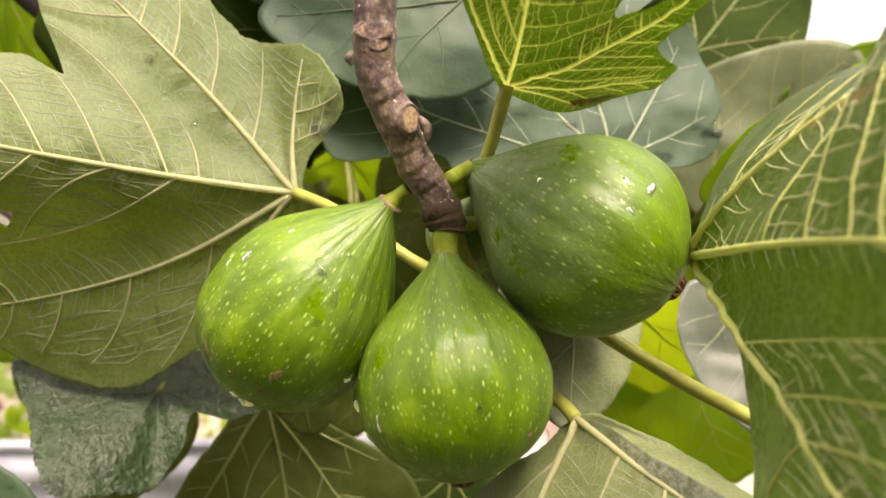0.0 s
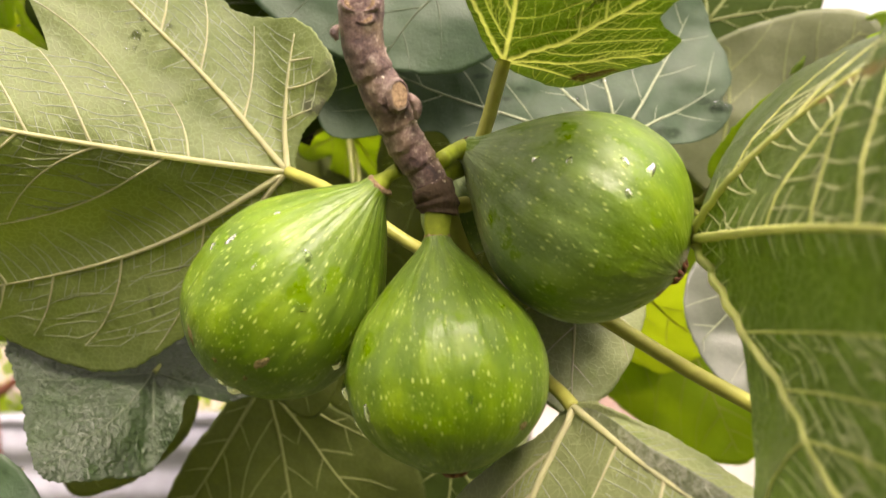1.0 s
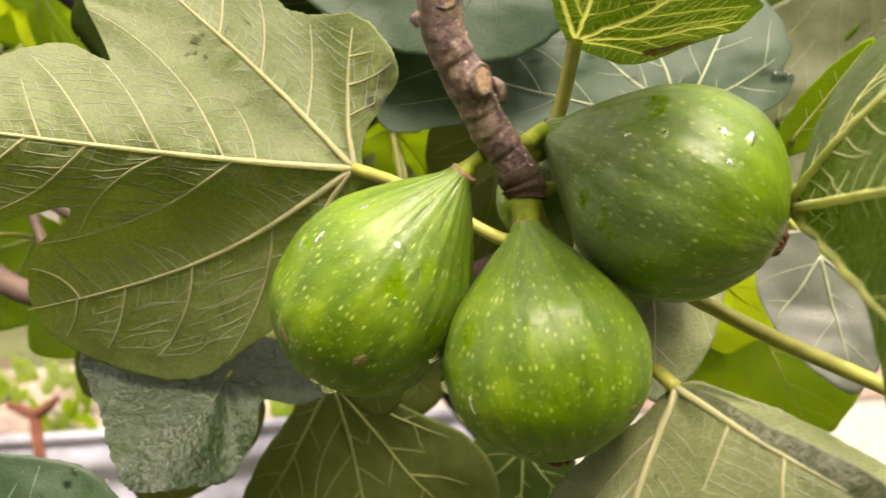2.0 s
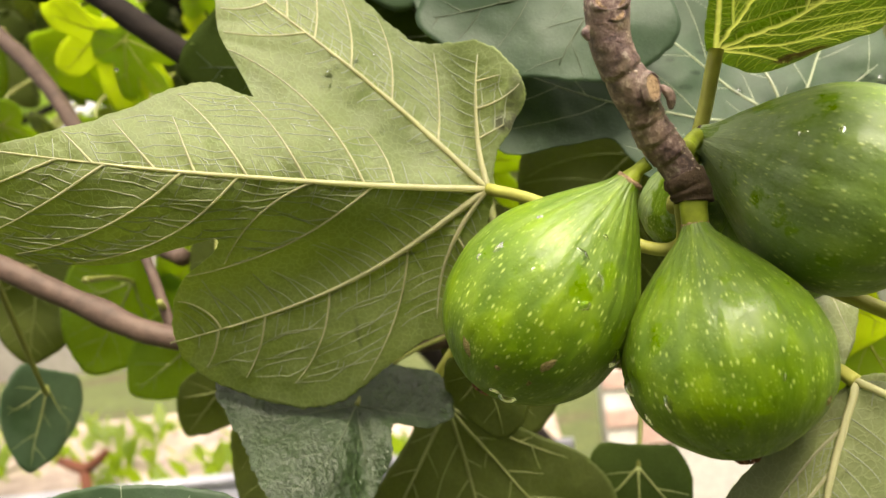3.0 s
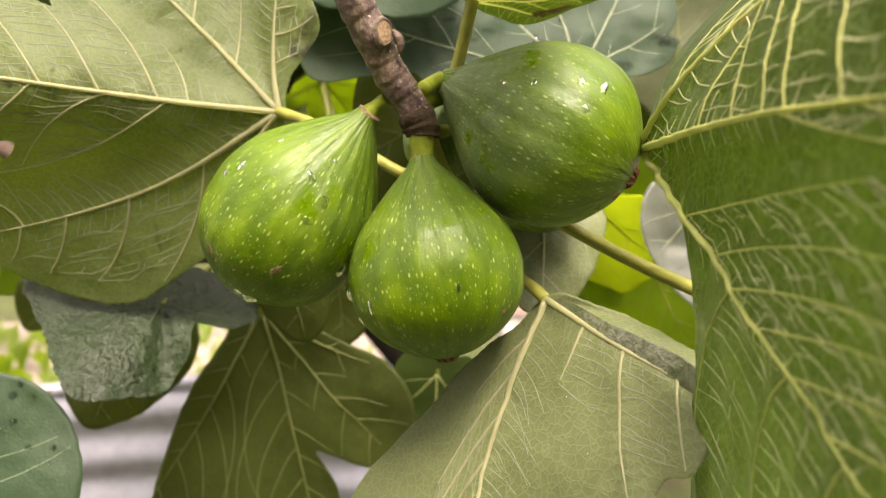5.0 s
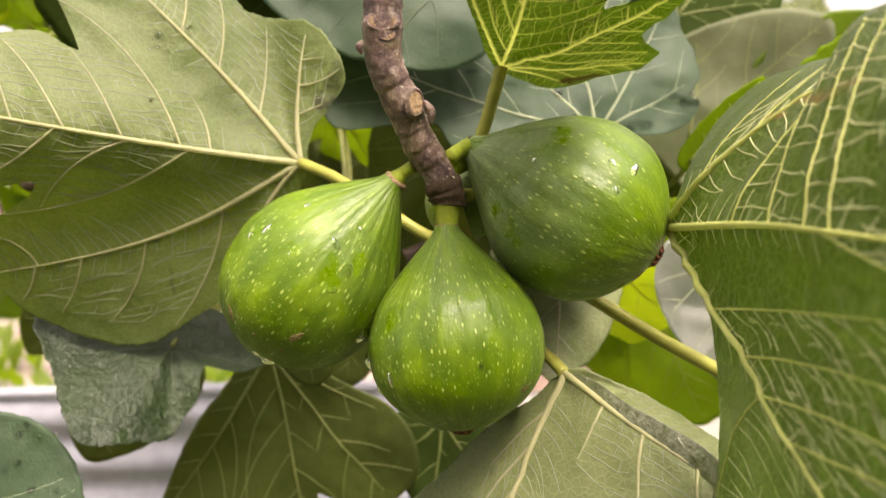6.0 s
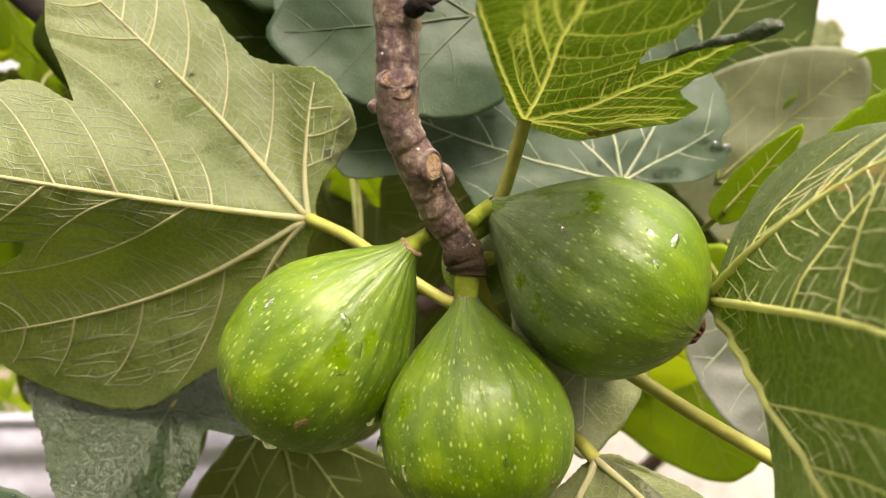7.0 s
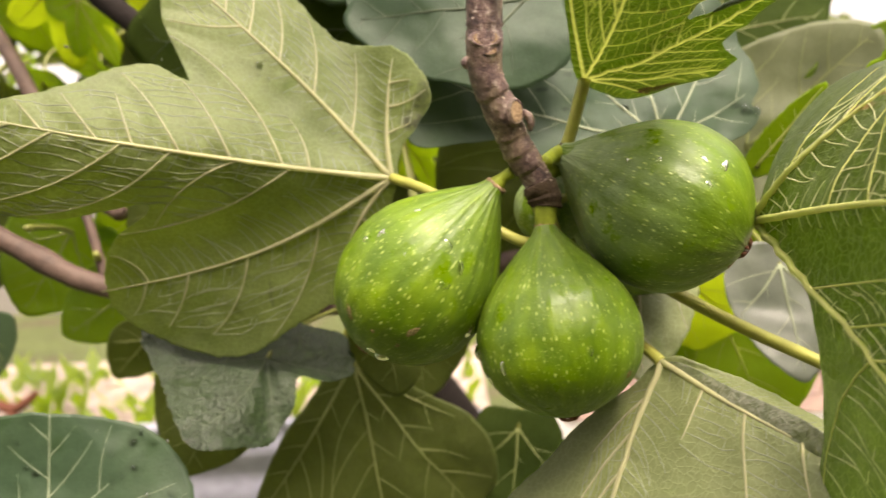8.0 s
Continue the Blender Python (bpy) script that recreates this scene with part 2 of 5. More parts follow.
def fig_material(name, low, mid, top, bloom, spread=0.2):
    """Green fig skin: streaks along the fruit, pale flecks, a thin bloom, wet gloss. UV: round, along."""
    m, n, l, p = mat(name)
    uv = n.new("ShaderNodeTexCoord")
    mp = n.new("ShaderNodeMapping")
    mp.inputs["Scale"].default_value = (26, 5, 1)
    l.new(uv.outputs["UV"], mp.inputs["Vector"])
    streak = n.new("ShaderNodeTexNoise")
    streak.inputs["Scale"].default_value, streak.inputs["Detail"].default_value = 1.0, 4
    l.new(mp.outputs[0], streak.inputs["Vector"])
    big = noise_tex(n, l, 45, 3)
    base = ramp(n, l, streak.outputs["Fac"], ((0.28, low), (0.52, mid), (0.78, top)))
    base = mix(n, l, "MULTIPLY", 0.40, base, ramp(n, l, big, ((0.3, (0.74, 0.80, 0.72)), (0.7, (1.12, 1.08, 1.0)))))
    sepv = n.new("ShaderNodeSeparateXYZ")
    l.new(uv.outputs["UV"], sepv.inputs[0])
    fade = n.new("ShaderNodeMapRange")
    fade.inputs[1].default_value, fade.inputs[2].default_value = 0.05, 0.80
    fade.inputs[3].default_value, fade.inputs[4].default_value = bloom, bloom * spread
    l.new(sepv.outputs["Y"], fade.inputs[0])
    washed = ramp(n, l, noise_tex(n, l, 95, 6, 0.62), ((0.575, (0, 0, 0)), (0.615, (1, 1, 1))))
    rubbed = ramp(n, l, noise_tex(n, l, 55, 6, 0.7), ((0.36, (0.15,) * 3), (0.56, (1, 1, 1))))
    dusty = math_node(n, l, "MULTIPLY", math_node(n, l, "MULTIPLY", rubbed, fade.outputs[0]), math_node(n, l, "SUBTRACT", 1.0, washed))
    base = mix(n, l, "MIX", dusty, base, (0.30, 0.385, 0.225))
    base = mix(n, l, "MIX", math_node(n, l, "MULTIPLY", washed, 0.5), base, (mid[0] * 1.1, mid[1] * 1.15, 0.0))
    # pale flecks, longer along the fruit than round it, each cell with its own size
    fleck = None
    for sx, sy, cut, strength in ((92, 17, 0.26, 0.60), (150, 34, 0.22, 0.42), (50, 12, 0.17, 0.55)):
        mv = n.new("ShaderNodeMapping")
        mv.inputs["Scale"].default_value = (sx, sy, 1)
        l.new(uv.outputs["UV"], mv.inputs["Vector"])
        v = n.new("ShaderNodeTexVoronoi")
        v.voronoi_dimensions = "2D"
        v.inputs["Scale"].default_value = 1.0
        l.new(mv.outputs[0], v.inputs["Vector"])
        sep = n.new("ShaderNodeSeparateColor")
        l.new(v.outputs["Color"], sep.inputs[0])
        size = math_node(n, l, "MULTIPLY", math_node(n, l, "POWER", sep.outputs[0], 1.6), cut)
        spot = math_node(n, l, "SUBTRACT", size, v.outputs["Distance"])
        edge = n.new("ShaderNodeMapRange")
        edge.inputs[1].default_value, edge.inputs[2].default_value = 0.0, 0.16
        edge.inputs[4].default_value = strength
        l.new(spot, edge.inputs[0])
        base = mix(n, l, "MIX", edge.outputs[0], base, (0.46, 0.56, 0.17))
        fleck = edge.outputs[0] if fleck is None else math_node(n, l, "MAXIMUM", fleck, edge.outputs[0])
    l.new(base, p.inputs["Base Color"])
    gloss = math_node(n, l, "ADD", math_node(n, l, "MULTIPLY", dusty, 0.22), ramp(n, l, noise_tex(n, l, 160, 4), ((0.35, (0.32,) * 3), (0.65, (0.48,) * 3))))
    l.new(math_node(n, l, "SUBTRACT", gloss, math_node(n, l, "MULTIPLY", washed, 0.06)), p.inputs["Roughness"])
    p.inputs["Specular IOR Level"].default_value = 0.40
    p.inputs["Subsurface Weight"].default_value = 0.10
    p.inputs["Subsurface Radius"].default_value = (0.004, 0.006, 0.001)
    p.inputs["Subsurface Scale"].default_value = 0.5
    b1 = bump(n, l, washed, 0.10, 0.0003, None, bump(n, l, streak.outputs["Fac"], 0.5, 0.0016, None, bump(n, l, noise_tex(n, l, 230, 3), 0.22, 0.0010, None)))
    bump(n, l, noise_tex(n, l, 900, 2), 0.14, 0.0003, p, bump(n, l, fleck, 0.35, 0.0003, None, b1))
    return m


FIG_SKIN = fig_material("fig_skin", (0.054, 0.116, 0.0), (0.088, 0.168, 0.0), (0.158, 0.262, 0.001), 0.13, 0.06)
FIG_SKIN_BLUE = fig_material("fig_skin_bloomed", (0.062, 0.128, 0.002), (0.092, 0.172, 0.003), (0.150, 0.250, 0.006), 0.75, 0.05)


def simple(name, colour, rough=0.6, scale=120, metal=0.0, var=0.3, bumps=0.3, dist=0.0006, second=None):
    m, n, l, p = mat(name)
    f = noise_tex(n, l, scale, 5, 0.62)
    f2 = noise_tex(n, l, scale * 0.17, 3)
    c2 = second or tuple(c * (1 - var) for c in colour)
    base = ramp(n, l, f, ((0.32, c2), (0.68, tuple(min(1, c * (1 + var * 0.5)) for c in colour))))
    base = mix(n, l, "MULTIPLY", 0.5, base, ramp(n, l, f2, ((0.3, (0.7, 0.7, 0.7)), (0.7, (1.15, 1.15, 1.15)))))
    l.new(base, p.inputs["Base Color"])
    p.inputs["Roughness"].default_value, p.inputs["Metallic"].default_value = rough, metal
    p.inputs["Specular IOR Level"].default_value = 0.25
    bump(n, l, f, bumps, dist, p)
    return m


BARK, bn, bl, bp = mat("young_bark")
mott = noise_tex(bn, bl, 420, 6, 0.7)
bcol = ramp(bn, bl, mott, ((0.37, (0.050, 0.030, 0.030)), (0.47, (0.118, 0.072, 0.064)), (0.56, (0.200, 0.136, 0.116)), (0.67, (0.46, 0.39, 0.33))))
bcol = mix(bn, bl, "MIX", ramp(bn, bl, noise_tex(bn, bl, 90, 4), ((0.50, (0, 0, 0)), (0.66, (0.55, 0.55, 0.55)))), bcol, (0.20, 0.155, 0.075))
bl.new(mix(bn, bl, "MULTIPLY", 0.6, bcol, ramp(bn, bl, noise_tex(bn, bl, 160, 3), ((0.3, (0.6, 0.6, 0.62)), (0.7, (1.2, 1.15, 1.15))))), bp.inputs["Base Color"])
bp.inputs["Roughness"].default_value = 0.5
bump(bn, bl, mott, 0.8, 0.0009, bp, bump(bn, bl, noise_tex(bn, bl, 1500, 3), 0.5, 0.0003, None))
BARK_DARK = simple("dark_bark", (0.013, 0.009, 0.007), 0.9, 120, var=0.4, bumps=0.6, dist=0.002)
COLLAR_DARK = simple("dried_collar", (0.075, 0.05, 0.03), 0.8, 900, var=0.5, bumps=0.9, dist=0.0005)
BARK_GREY = simple("grey_brown_bark", (0.115, 0.078, 0.062), 0.6, 150, var=0.35, bumps=0.5, dist=0.0015)
SCAR = simple("leaf_scar_cork", (0.36, 0.25, 0.15), 0.85, 1300, var=0.55, bumps=0.9, dist=0.0006)
SPECK = simple("lenticel_cork", (0.58, 0.49, 0.41), 0.8, 900, var=0.3)
STALK = simple("fig_stalk_skin", (0.27, 0.34, 0.035), 0.5, 300, var=0.3, bumps=0.3)
OSTIOLE = simple("ostiole_scales", (0.22, 0.09, 0.05), 0.6, 500, var=0.4)
BLEMISH = simple("fig_blemish", (0.22, 0.185, 0.07), 0.85, 1400, var=0.6, bumps=0.8, dist=0.0003)
WATER, wn_, wl_, wp_ = mat("water_drop")
wp_.inputs["Base Color"].default_value = (1, 1, 1, 1)
wp_.inputs["Roughness"].default_value, wp_.inputs["IOR"].default_value, wp_.inputs["Transmission Weight"].default_value = 0.0, 1.33, 1.0


# ---------------------------------------------------------------- building helpers
def part(name, verts_faces, material, parent=None, label="", smooth=True, mats=None):
    """One mesh object from (verts, faces[, face material indices]) or a bmesh, under a thing or a part."""
    me = bpy.data.meshes.new(name)
    if isinstance(verts_faces, tuple):
        me.from_pydata([tuple(v) for v in verts_faces[0]], [], [tuple(f) for f in verts_faces[1]])
        if len(verts_faces) > 2:
            me.polygons.foreach_set("material_index", verts_faces[2])
    else:
        verts_faces.to_mesh(me)
        verts_faces.free()
    for m in mats or (material,):
        me.materials.append(m)
    if smooth:
        me.polygons.foreach_set("use_smooth", [True] * len(me.polygons))
    me.update()
    ob = new(name, me)
    ob.parent = parent
    if label:
        tagged(ob, label)
    return ob


def thing(name, at, label, category, group="", kind=""):
    ob = new(name)
    ob.empty_display_size = 0.01
    ob.location = at
    return tagged(ob, label, category, group, kind)


def spline(pts, n):
    """n points along a smooth open curve through pts (any dimension)."""
    p = np.array(pts, float)
    p = np.vstack([2 * p[0] - p[1], p, 2 * p[-1] - p[-2]])
    out = []
    for u in np.linspace(0, len(p) - 3 - 1e-9, n):
        k = int(u)
        t = u - k
        a, b, c, d = p[k:k + 4]
        out.append(0.5 * (2 * b + (c - a) * t + (2 * a - 5 * b + 4 * c - d) * t ** 2 + (3 * b - a - 3 * c + d) * t ** 3))
    return np.array(out)


def closed_spline(pts, per):
    p = np.array(pts, float)
    k = len(p)
    out = []
    for i in range(k):
        a, b, c, d = p[i - 1], p[i], p[(i + 1) % k], p[(i + 2) % k]
        for t in np.arange(per) / per:
            out.append(0.5 * (2 * b + (c - a) * t + (2 * a - 5 * b + 4 * c - d) * t ** 2 + (3 * b - a - 3 * c + d) * t ** 3))
    return np.array(out)


def tube(pts, radii, sides=8, caps=True, wobble=0.0, seed=0.0):
    """Verts and faces of a tube along pts (metres)."""
    p = np.array(pts, float)
    r = np.interp(np.linspace(0, 1, len(p)), np.linspace(0, 1, len(radii)), radii)
    tang = np.gradient(p, axis=0)
    tang /= np.linalg.norm(tang, axis=1)[:, None] + 1e-12
    ref = np.array((0.0, 0, 1)) if abs(tang[0][2]) < 0.9 else np.array((1.0, 0, 0))
    verts, faces = [], []
    u = np.cross(tang[0], ref)
    for i in range(len(p)):
        u = u - tang[i] * (u @ tang[i])
        u /= np.linalg.norm(u) + 1e-12
        v = np.cross(tang[i], u)
        for s in range(sides):
            a = 2 * math.pi * s / sides
            rr = r[i]
            if wobble:
                q = p[i] + rr * (math.cos(a) * u + math.sin(a) * v)
                rr *= 1 + wobble * noise.noise(Vector(q * 260) + Vector((seed, 0, 0))) + 0.6 * wobble * noise.noise(Vector(q * 900))
            verts.append(p[i] + rr * (math.cos(a) * u + math.sin(a) * v))
    for i in range(len(p) - 1):
        for s in range(sides):
            t = (s + 1) % sides
            faces.append((i * sides + s, i * sides + t, (i + 1) * sides + t, (i + 1) * sides + s))
    if caps:
        faces.append(tuple(range(sides))[::-1])
        faces.append(tuple(range((len(p) - 1) * sides, len(p) * sides)))
    return verts, faces


def join(*pieces):
    verts, faces = [], []
    for v, f in pieces:
        k = len(verts)
        verts += list(v)
        faces += [tuple(i + k for i in q) for q in f]
    return verts, faces


def leaf_drop(B, leaf, a, b, size, up=0.02):
    """A bead of rain on a blade."""
    verts, faces, K = [], [], 14
    for r, z in ((0.0, 0.42), (0.45, 0.38), (0.8, 0.22), (1.0, 0.0), (0.9, -0.06)):
        for k in range(K):
            t = 2 * math.pi * k / K
            j = 1 + 0.25 * noise.noise(Vector((math.cos(t) + a, math.sin(t) + b, size * 50)))
            verts.append(B.at(a + size * r * j * math.cos(t), b + size * r * j * math.sin(t), up + z * size))
    for i in range(4):
        for k in range(K):
            faces.append((i * K + k, (i + 1) * K + k, (i + 1) * K + (k + 1) % K, i * K + (k + 1) % K))
    return part("water_drop", (verts, faces), WATER, leaf)


def inside(poly, x, y):
    hit = False
    xs, ys = poly[:, 0], poly[:, 1]
    x2, y2 = np.roll(xs, -1), np.roll(ys, -1)
    cond = (ys > y) != (y2 > y)
    cross = (x2 - xs) * (y - ys) / np.where(y2 == ys, 1e-9, y2 - ys) + xs
    return bool(np.count_nonzero(cond & (x < cross)) % 2)


class Blade:
    """A leaf's own plane: at the petiole's end P, n towards the visible side; knots are lobes and bays as (degrees, cm) from P."""

    def __init__(self, P, n, knots, e1=(1, 0, 0), centre=(0, 0), bends=(), cup=0.0, ripple=0.12, seed=1.0, scale=1.0, per=14, turn=0.0, arch=None, fold=None, crease=None):
        self.P, self.n = np.array(P, float), np.array(n, float)
        self.n /= np.linalg.norm(self.n)
        e = np.array(e1, float)
        e -= self.n * (e @ self.n)
        self.e1 = e / np.linalg.norm(e)
        self.e2 = np.cross(self.n, self.e1)
        k = [(scale * r * math.cos(radians(a + turn)), scale * r * math.sin(radians(a + turn))) for a, r in knots]
        self.k, self.centre, self.bends, self.cup, self.ripple, self.seed = k, np.array(centre, float), bends, cup, ripple, seed
        self.line, self.arch, self.fold, self.crease, self.quilt = closed_spline(k, per), arch, fold, crease, None

    def h(self, a, b):
        r, t = math.hypot(a, b), math.degrees(math.atan2(b, a))
        z = self.cup * r * r
        for ang, wide, slope in self.bends:
            d = (t - ang + 180) % 360 - 180
            z += slope * r * math.exp(-(d / wide) ** 2)
        if self.arch:
            bow = self.arch[1] * max(0.0, a * math.cos(radians(self.arch[0])) + b * math.sin(radians(self.arch[0]))) ** 2
            if self.crease:
                # past a line across the blade the bow flattens out again
                a0, lean, kept, wide = self.crease
                u = min(1.0, max(0.0, (a - a0 - lean * b) / wide + 0.5))
                bow *= 1 - (1 - kept) * u * u * (3 - 2 * u)
            z += bow
        if self.quilt is not None:
            # the blade bulges away between its larger veins
            d2 = ((self.quilt - (a, b)) ** 2).sum(1).min()
            z -= 0.10 * (1 - math.exp(-d2 / 0.16))
        return z + self.ripple * min(1, r / 2) * noise.noise(Vector((a * 0.35, b * 0.35, self.seed))) * 2 + 0.05 * noise.noise(Vector((a * 1.3, b * 1.3, self.seed)))

    def at(self, a, b, up=0.0):
        q = self.P + 0.01 * (a * self.e1 + b * self.e2)
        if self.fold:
            # a crease along one vein: the side past it (counter-clockwise) falls back along sight lines from a camera
            # position
            ang, slope, viewpoint = self.fold
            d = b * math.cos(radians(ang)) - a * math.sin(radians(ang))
            w = np.array(viewpoint) - q
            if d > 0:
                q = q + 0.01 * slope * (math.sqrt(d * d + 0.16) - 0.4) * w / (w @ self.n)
        return q + 0.01 * (self.h(a, b) + up) * self.n


class VeinMap:
    """A raster of a blade's vein network, 0 to 1, with 0.2 mm cells."""

    def __init__(self, B, groups):
        self.lo = B.line.min(0) - 0.3
        self.n = ((B.line.max(0) + 0.3 - self.lo) / 0.02).astype(int) + 1
        self.m = np.zeros(self.n)
        for paths, w0, w1, weight in groups:
            for path in paths:
                fine_path = spline(path, max(8, int(60 * np.linalg.norm(np.diff(path, axis=0), axis=1).sum())))
                for q, w in zip(fine_path, np.linspace(w0, w1, len(fine_path))):
                    k = int(w / 0.02) + 2
                    i, j = ((q - self.lo) / 0.02).astype(int)
                    if k < i < self.n[0] - k - 1 and k < j < self.n[1] - k - 1:
                        xs = self.lo[0] + 0.02 * np.arange(i - k, i + k + 1)
                        ys = self.lo[1] + 0.02 * np.arange(j - k, j + k + 1)
                        d = np.hypot(*np.meshgrid(xs - q[0], ys - q[1], indexing="ij"))
                        v = weight * np.clip(1.6 * (1 - d / (w + 0.012)), 0, 1)
                        cell = self.m[i - k:i + k + 1, j - k:j + k + 1]
                        np.maximum(cell, v, out=cell)

    def at(self, a, b):
        i, j = int((a - self.lo[0]) / 0.02), int((b - self.lo[1]) / 0.02)
        return float(self.m[min(max(i, 0), self.n[0] - 1), min(max(j, 0), self.n[1] - 1)])


def blade_mesh(B, rings=26, thick=0.03, serrate=0.05, vmap=None, relief=0.03, marks=None):
    """Front and back skins and the rim: verts, faces, material index (0 front, 1 back)."""
    line = B.line.copy()
    c = B.centre
    d = line - c
    rr = np.linalg.norm(d, axis=1)
    tooth = np.array([serrate * (noise.noise(Vector((q[0] * 1.9, q[1] * 1.9, 7 + B.seed))) + 0.5 * abs(math.sin(i * 0.9))) for i, q in enumerate(line)])
    line = c + d * (1 + tooth / np.maximum(rr, 0.6))[:, None]
    N = len(line)
    verts, faces, mi, kept = [], [], [], []
    for side in (1, -1):
        base = len(verts)
        verts.append(B.at(*c, side * thick / 2))
        if vmap:
            marks.append(0.0)
        for k in range(1, rings + 1):
            s = (k / rings) ** 0.85
            edge = thick / 2 * (1 if k < rings else 0.35)
            for i, q in enumerate(c + (line - c) * s):
                if side > 0:
                    kept.append((B.at(q[0], q[1]), vmap.at(q[0], q[1]) if vmap else 0.0))
                at, v = kept[(k - 1) * N + i]
                if vmap:
                    marks.append(v)
                verts.append(at + 0.01 * (side * edge + (relief * v if side > 0 else 0.0)) * B.n)
        ring = lambda k, i: base + 1 + (k - 1) * N + i % N
        for i in range(N):
            f = [(base, ring(1, i), ring(1, i + 1))]
            f += [(ring(k, i), ring(k + 1, i), ring(k + 1, i + 1), ring(k, i + 1)) for k in range(1, rings)]
            faces += [q if side > 0 else q[::-1] for q in f]
            mi += [0 if side > 0 else 1] * len(f)
        if side > 0:
            top = [ring(rings, i) for i in range(N)]
        else:
            low = [ring(rings, i) for i in range(N)]
    for i in range(N):
        j = (i + 1) % N
        faces.append((top[i], low[i], low[j], top[j]))
        mi.append(0)
    return verts, faces, mi


def vein_tree(B, mains, gap=1.5, angle=50.0, third=0.33, start=0.12, given=None):
    """Main veins (degrees, cm, bow), side veins off them and the ladder of small veins, as lists of paths in the blade's plane."""
    rng = random.Random(int(B.seed * 100) + 5)
    order = sorted(m[0] % 360 for m in mains)
    main_paths, side_paths, small, rows = [], [], [], []
    for ang, length, bow, *_ in mains:
        a = radians(ang)
        d, nrm = np.array((math.cos(a), math.sin(a))), np.array((-math.sin(a), math.cos(a)))
        s = np.linspace(0, 1, 26)
        main_paths.append(np.array([d * length * u + nrm * (bow * math.sin(math.pi * u) + 0.015 * math.sin(9 * u + ang)) for u in s]))
    allmain = np.vstack([m[3:] for m in main_paths])
    for m, u, heading, turn, most in sorted(given or (), key=lambda g: (g[0], math.sin(radians(g[2] - mains[g[0]][0])) > 0, g[1])):
        path, way = main_paths[m], math.sin(radians(heading - mains[m][0])) > 0
        p = path[int(u * 25)] + (path[min(25, int(u * 25) + 1)] - path[int(u * 25)]) * (u * 25 % 1)
        pts, heading = [p], radians(heading)
        for _ in range(int(most / 0.16)):
            p = p + 0.16 * np.array((math.cos(heading), math.sin(heading)))
            heading += radians(turn)
            if not inside(B.line, *(B.centre + (p - B.centre) * 1.02)):
                break
            pts.append(p)
        if len(pts) > 4:
            side_paths.append(np.array(pts))
            rows.append((m, way))
    for (ang, length, bow, *span), path in zip(mains if given is None else (), main_paths):
        k = order.index(ang % 360)
        after = ((order[(k + 1) % len(order)] - ang) % 360) or 360
        before = ((ang - order[k - 1]) % 360) or 360
        for side, room in ((1, after), (-1, before)):
            half = (span[0] if side > 0 else span[1]) if span else min(room / 2, 75)
            u = start + 0.5 * gap / length * (side > 0)
            while u < 0.97:
                i = u * 25
                p0 = path[int(i)] + (path[min(25, int(i) + 1)] - path[int(i)]) * (i % 1)
                t = path[min(25, int(i) + 1)] - path[max(0, int(i) - 1)]
                heading = math.atan2(t[1], t[0]) + side * radians(angle + rng.uniform(-5, 5))
                pts, p = [p0], p0.copy()
                for _ in range(60):
                    heading -= side * radians(1.1)
                    p = p + 0.16 * np.array((math.cos(heading + 0.05 * math.sin(p[0] * 5)), math.sin(heading)))
                    off = ((math.degrees(math.atan2(p[1], p[0])) - ang) * side + 180) % 360 - 180
                    if off > half or not inside(B.line, *(B.centre + (p - B.centre) * 1.02)):
                        break
                    pts.append(p.copy())
                if len(pts) > 4:
                    side_paths.append(np.array(pts))
                    rows.append((ang, side))
                u += gap / length * rng.uniform(0.85, 1.15)
    if third:
        every = np.vstack(side_paths + [allmain])
        owner = np.concatenate([np.full(len(s), i) for i, s in enumerate(side_paths)] + [np.full(len(allmain), -2)])
        # rungs from each side vein to the next one of its row, at like distances from the main vein
        for i, sp in enumerate(side_paths[:-1]):
            other = side_paths[i + 1]
            if rows[i + 1] != rows[i]:
                continue
            s = rng.uniform(0.5, 1.0) * third
            reach = 0.16 * (min(len(sp), len(other)) - 1)
            shift = 0.0
            while s < reach * 1.25:
                q = sp[min(len(sp) - 1, int(s / 0.16))] + (s % 0.16) * (sp[-1] - sp[-2]) / 0.16
                e = other[min(len(other) - 1, int((s + shift) / 0.16))]
                width = np.linalg.norm(e - q)
                if 0.15 < width < 2.6 * gap and inside(B.line, *(B.centre + (0.5 * (q + e) - B.centre) * 1.03)):
                    u = np.linspace(0, 1, 7)[:, None]
                    across = np.array((-(e - q)[1], (e - q)[0])) / width
                    kink = rng.uniform(0.3, 0.7)
                    bend = rng.uniform(-0.10, 0.14) * width
                    bow = np.array([bend * (v / kink if v < kink else (1 - v) / (1 - kink)) + rng.gauss(0, 0.012 * width) * (0 < v < 1) for v in u[:, 0]])[:, None]
                    path = q + (e - q) * u + across * bow
                    small.append(path if rng.random() < 0.8 else path[:5])
                    if width > 0.7 and rng.random() < 0.55:
                        # a short link to the rung before
                        m = path[rng.choice((2, 3, 4))]
                        d = (sp[0] - sp[-1]) / np.linalg.norm(sp[0] - sp[-1])
                        small.append(np.array([m + d * third * v + across * 0.03 * math.sin(9 * v + s) for v in np.linspace(0, 0.85, 5)]))
                s += third * rng.uniform(0.75, 1.3)
                shift = rng.uniform(-0.3, 0.5) * third
        # close-set veins off the main ones: short beside side veins, longer where there are none
        rung_pts = every[owner >= 0] if len(side_paths) else np.zeros((1, 2)) + 99
